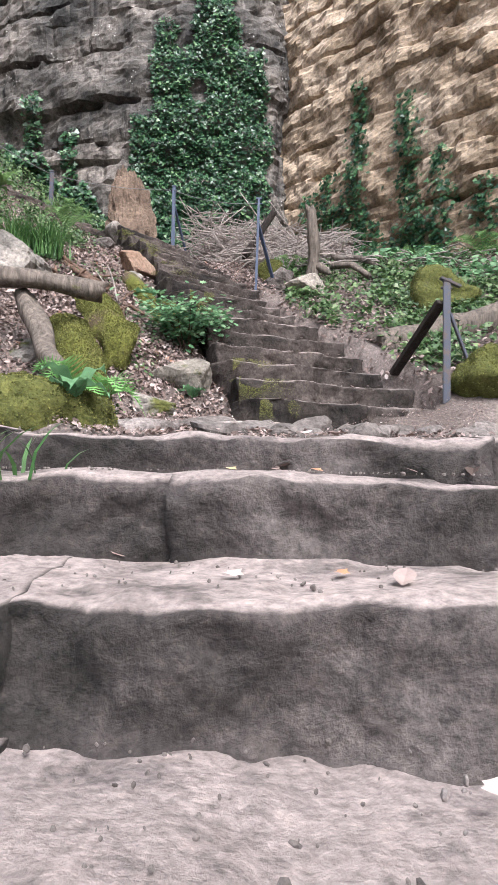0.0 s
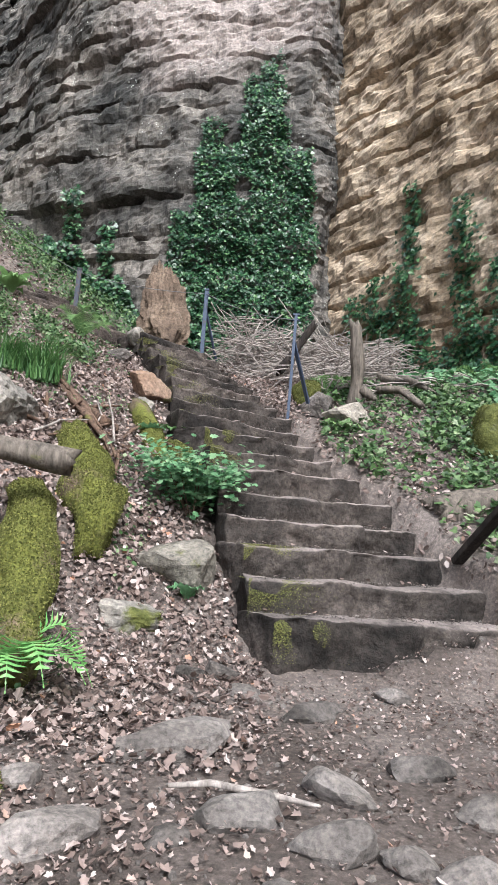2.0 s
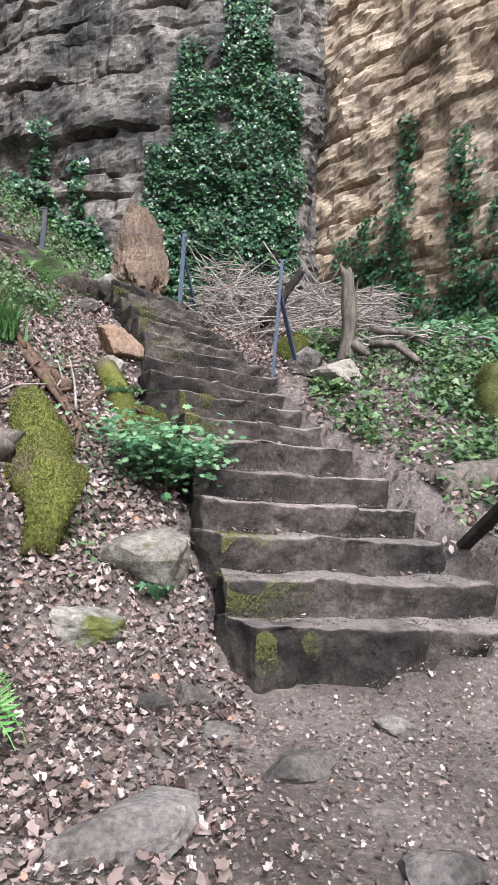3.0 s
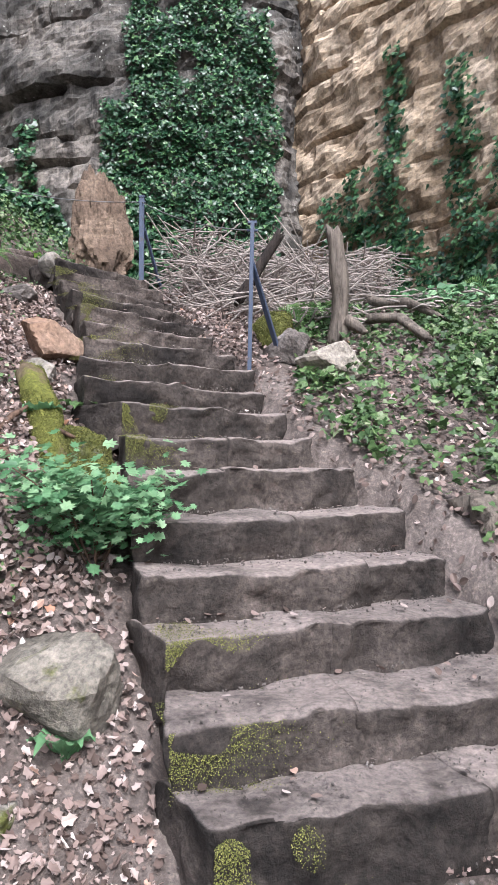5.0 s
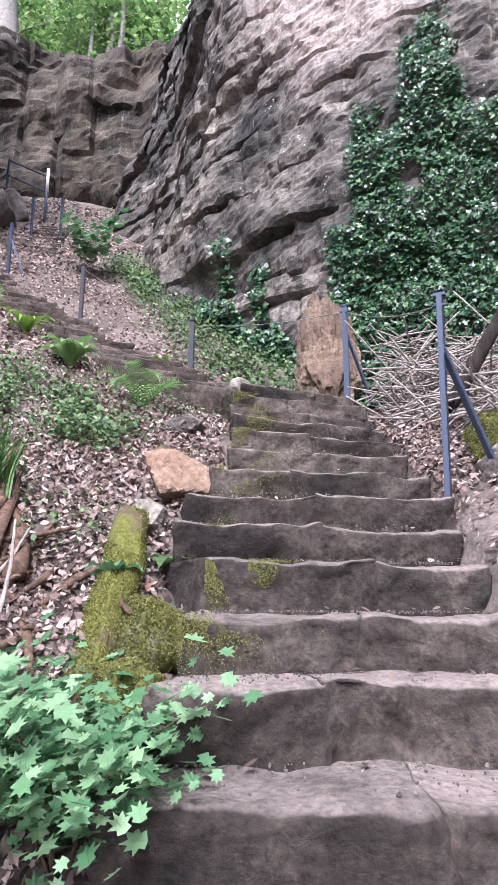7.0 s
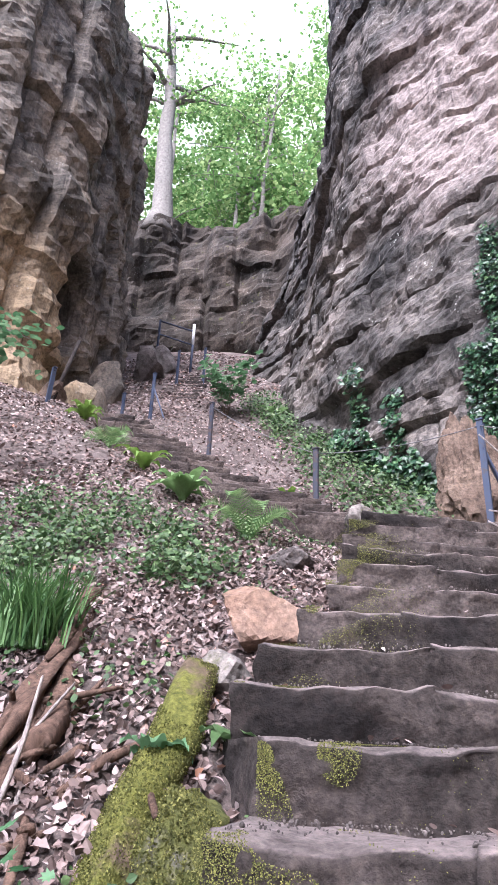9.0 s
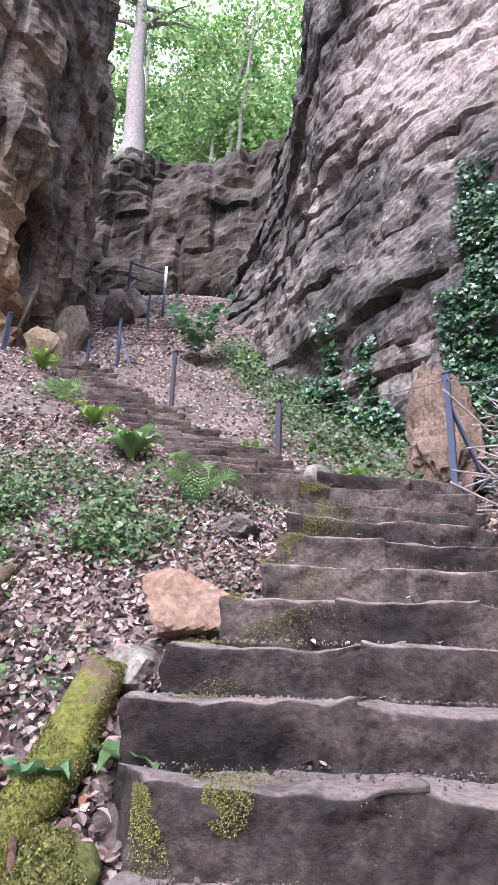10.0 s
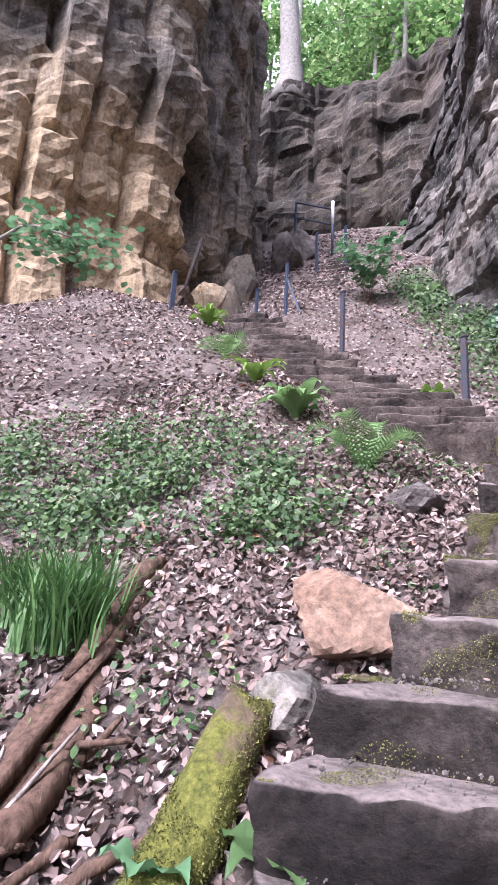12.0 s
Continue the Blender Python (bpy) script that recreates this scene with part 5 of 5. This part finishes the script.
# ---------------- trees above the gully ----------------
def forest_tree(at, height, radius, lean, leaves, spread, seed, label, low=0.35, leaf=(0.16, 0.3)):
    r = random.Random(seed)
    x, y, z = at
    ob = empty("tree", at, label, "tree", "beech trees above the gully")
    top = Vector((x + lean[0], y + lean[1], z + height))
    pts = limb([(x, y, z - 0.6), (x + lean[0] * 0.3, y + lean[1] * 0.3, z + height * 0.4), top], 14, rough_by=0.18, seed=seed)
    rr = np.linspace(radius, radius * 0.3, 15)
    rr[0], rr[1] = radius * 1.7, radius * 1.15
    part("trunk", raw_mesh("trunk", *tube(pts, rr, 12, 0.12, seed), M_TRUNK), ob)
    placed = []
    for i in range(9):
        k = r.randrange(9 if radius > 0.5 else 4, 14)
        a = r.uniform(0, 2 * math.pi)
        tip = pts[k] + Vector((math.cos(a), math.sin(a), r.uniform(0.1, 0.7))) * spread * r.uniform(0.5, 1.0)
        bow = pts[k].lerp(tip, 0.5) + Vector((0, 0, 0.3))
        part("limb", raw_mesh("limb", *tube(limb([pts[k], bow, tip], 7, rough_by=0.15, seed=seed + i), np.linspace(radius * 0.28, 0.02, 8), 6), M_TRUNK), ob)
        for _ in range(leaves // 9):
            t = r.random() ** 0.7
            c = pts[k].lerp(tip, t) + Vector((r.gauss(0, 0.7), r.gauss(0, 0.7), r.gauss(0, 0.4))) * (0.4 + t)
            placed.append((c, (r.uniform(-0.8, 0.8), r.uniform(-0.8, 0.8), 1), r.uniform(*leaf)))
    part("crown", leaf_mesh("crown", placed, LEAF_OVAL, M_CROWN, seed=seed), ob, "airy light green leaves")
    return ob


forest_tree((-21.3, 16.6, 26.0), 17, 0.62, (-0.8, -0.4), 900, 5.0, 1, "tall smooth grey beech with flared base at the rock edge")
forest_tree((-19.6, 21.5, 26.2), 14, 0.2, (0.8, 0.6), 1300, 4.5, 2, "slender beech with light green leaves")
forest_tree((-19.0, 21.7, 26.2), 14, 0.17, (1.6, -0.5), 1300, 4.5, 3, "slender leaning beech with light green leaves")
forest_tree((-20.2, 21.2, 26.2), 13, 0.15, (-1.0, 0.5), 1300, 4.5, 4, "slender leaning beech with light green leaves")
for i, (x, y) in enumerate(((-27, 24), (-23.5, 26.5), (-19, 28), (-29, 30), (-14.5, 27), (-24, 33), (-32, 22), (-26, 20.5), (-30, 25.5), (-20.5, 24.5), (-35, 29), (-28.5, 35))):
    forest_tree((x, y, 26.3 + 0.1 * max(0, -x - 19)), 17 + 2 * (i % 3), 0.22 + 0.04 * (i % 2), (0.6 * (-1) ** i, 0.3), 2600, 6.0, 10 + i, "beech with airy light green crown in the wood behind", leaf=(0.2, 0.4))
forest_tree((-17.5, 23, 26.2), 6, 0.08, (0.3, 0.2), 650, 3.2, 30, "young beech with light green leaves", leaf=(0.2, 0.4))
forest_tree((-22.5, 22, 26.4), 6, 0.08, (0.3, 0.2), 650, 3.2, 31, "young beech with light green leaves", leaf=(0.2, 0.4))

# overhanging beech twig beside the slope
ob = empty("beech_sapling", sit(-6.3, 2.5, 0.0), "young beech arching over the leafy slope", "tree")
base = Vector(sit(-6.3, 2.5, -0.2))
tip = Vector((-5.55, 3.3, 5.75))
stem = limb([base, base + Vector((-0.5, -0.3, 2.0)), tip + Vector((-0.7, -0.7, 0.3)), tip], 14, rough_by=0.05, seed=3)
part("stem", raw_mesh("stem", *tube(stem, np.linspace(0.035, 0.005, 15), 7), M_TRUNK), ob)
rnd = random.Random(77)
placed = []
for _ in range(260):
    k = rnd.uniform(0.72, 1.0)
    p = stem[min(14, int(k * 14))] + Vector((rnd.gauss(0, 0.22), rnd.gauss(0, 0.22), rnd.gauss(-0.1, 0.12)))
    placed.append((p, (rnd.uniform(-0.4, 0.4), rnd.uniform(-0.4, 0.4), 1), rnd.uniform(0.07, 0.12)))
part("foliage", leaf_mesh("foliage", placed, LEAF_OVAL, M_BUSH, seed=5), ob)

# added glowing sheet far behind the wood, standing for the bright hazy sky
m, t, b = nodes_of("sky_glow")
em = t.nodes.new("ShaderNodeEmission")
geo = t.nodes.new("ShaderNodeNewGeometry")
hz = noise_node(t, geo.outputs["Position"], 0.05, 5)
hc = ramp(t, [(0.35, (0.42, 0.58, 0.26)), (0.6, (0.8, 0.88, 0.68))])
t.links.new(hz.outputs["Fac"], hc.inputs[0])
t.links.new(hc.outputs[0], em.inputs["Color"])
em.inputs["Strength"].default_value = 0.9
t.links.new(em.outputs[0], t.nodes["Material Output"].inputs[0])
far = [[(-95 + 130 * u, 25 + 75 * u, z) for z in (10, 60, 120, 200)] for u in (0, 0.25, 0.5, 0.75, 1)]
tagged(new("backdrop", raw_mesh("backdrop", *sheet(far), m)), "added glowing sheet for the bright hazy sky behind the wood", "sky", kind="structure")

# moss on the outer ends of the steps
rnd = random.Random(91)
placed = []
while len(placed) < 36000:
    k = rnd.choice((0, 1, 2, 6, 7, 7, 8, 8, 9, 10, 11, 12, 13, 14, 15, 16))
    a, b = Vector((LEFT_X[k], LEFT_Y[k])), Vector((RIGHT_X[k], RIGHT_Y[k]))
    u = abs(rnd.gauss(0, 0.2))
    p = a + (b - a).normalized() * u
    if rnd.random() < 0.6:
        z = STEP_Z[k] - abs(rnd.gauss(0, 0.1))
        q = Vector((p.x, p.y, max(z, STEP_Z[k] - 0.26))) + Vector(((b - a).y, -(b - a).x, 0)).normalized() * 0.02
        n = Vector(((b - a).y, -(b - a).x, 0.4))
    else:
        q = Vector((p.x, p.y, STEP_Z[k] - 0.005)) + Vector((-(b - a).y, (b - a).x, 0)).normalized() * rnd.uniform(0.02, 0.3)
        n = Vector((0, 0, 1))
    if noise.noise(q * 4.5) < 0.05:
        continue
    placed.append((q, n + Vector((rnd.uniform(-1, 1), rnd.uniform(-1, 1), rnd.uniform(-0.3, 1))), rnd.uniform(0.003, 0.008)))
stuff("step_moss", leaf_mesh("step_moss", placed, [(0, 0), (0.3, 0.5), (0, 1), (-0.3, 0.5)], M_MOSSTUFT, seed=9), "olive moss creeping over the ends of the steps", "moss")

for i, ob in enumerate([o for o in bpy.data.objects if o.name.split(".")[0] in ("moss_mound", "mossy_boulder") and o.data and o.data.materials[0] == M_MOSSROCK]):
    moss_fuzz(ob, 8000, 0.011, 40 + i, -0.6)

# single leaves lying on the lower treads
M_YELLOW = leaf_material("yellow_leaf", [(0, (0.5, 0.4, 0.2)), (1, (0.5, 0.4, 0.2))], 0.6, 0.2)
M_RUSTLEAF = leaf_material("rust_leaf", [(0, (0.42, 0.22, 0.12)), (1, (0.42, 0.22, 0.12))], 0.6, 0.1)
M_PALELEAF = leaf_material("bleached_leaf", [(0, (0.42, 0.36, 0.33)), (1, (0.42, 0.36, 0.33))], 0.6, 0.1)
for x, y, z, mm, say, size in ((-0.45, -3.48, -0.33, M_YELLOW, "yellow", 0.055), (-0.32, -3.48, -0.33, M_LITTER, "tan", 0.05), (-0.2, -3.48, -0.33, M_RUSTLEAF, "orange", 0.055), (-0.42, -3.96, -0.56, M_PALELEAF, "white", 0.06), (-0.18, -3.92, -0.56, M_RUSTLEAF, "orange", 0.045), (-0.02, -4.4, -0.8, M_PALELEAF, "white", 0.05)):
    leaf = new("fallen_leaf", leaf_mesh("fallen_leaf", [(Vector((0, 0, 0)), (0.1, -0.15, 1), size)], LEAF_CRISP, mm, 0.3, 7, 0.4))
    leaf.location = (x, y, z + 0.012)
    tagged(leaf, say + " dead leaf lying on a dusty step", "leaf", "single leaves on the steps")
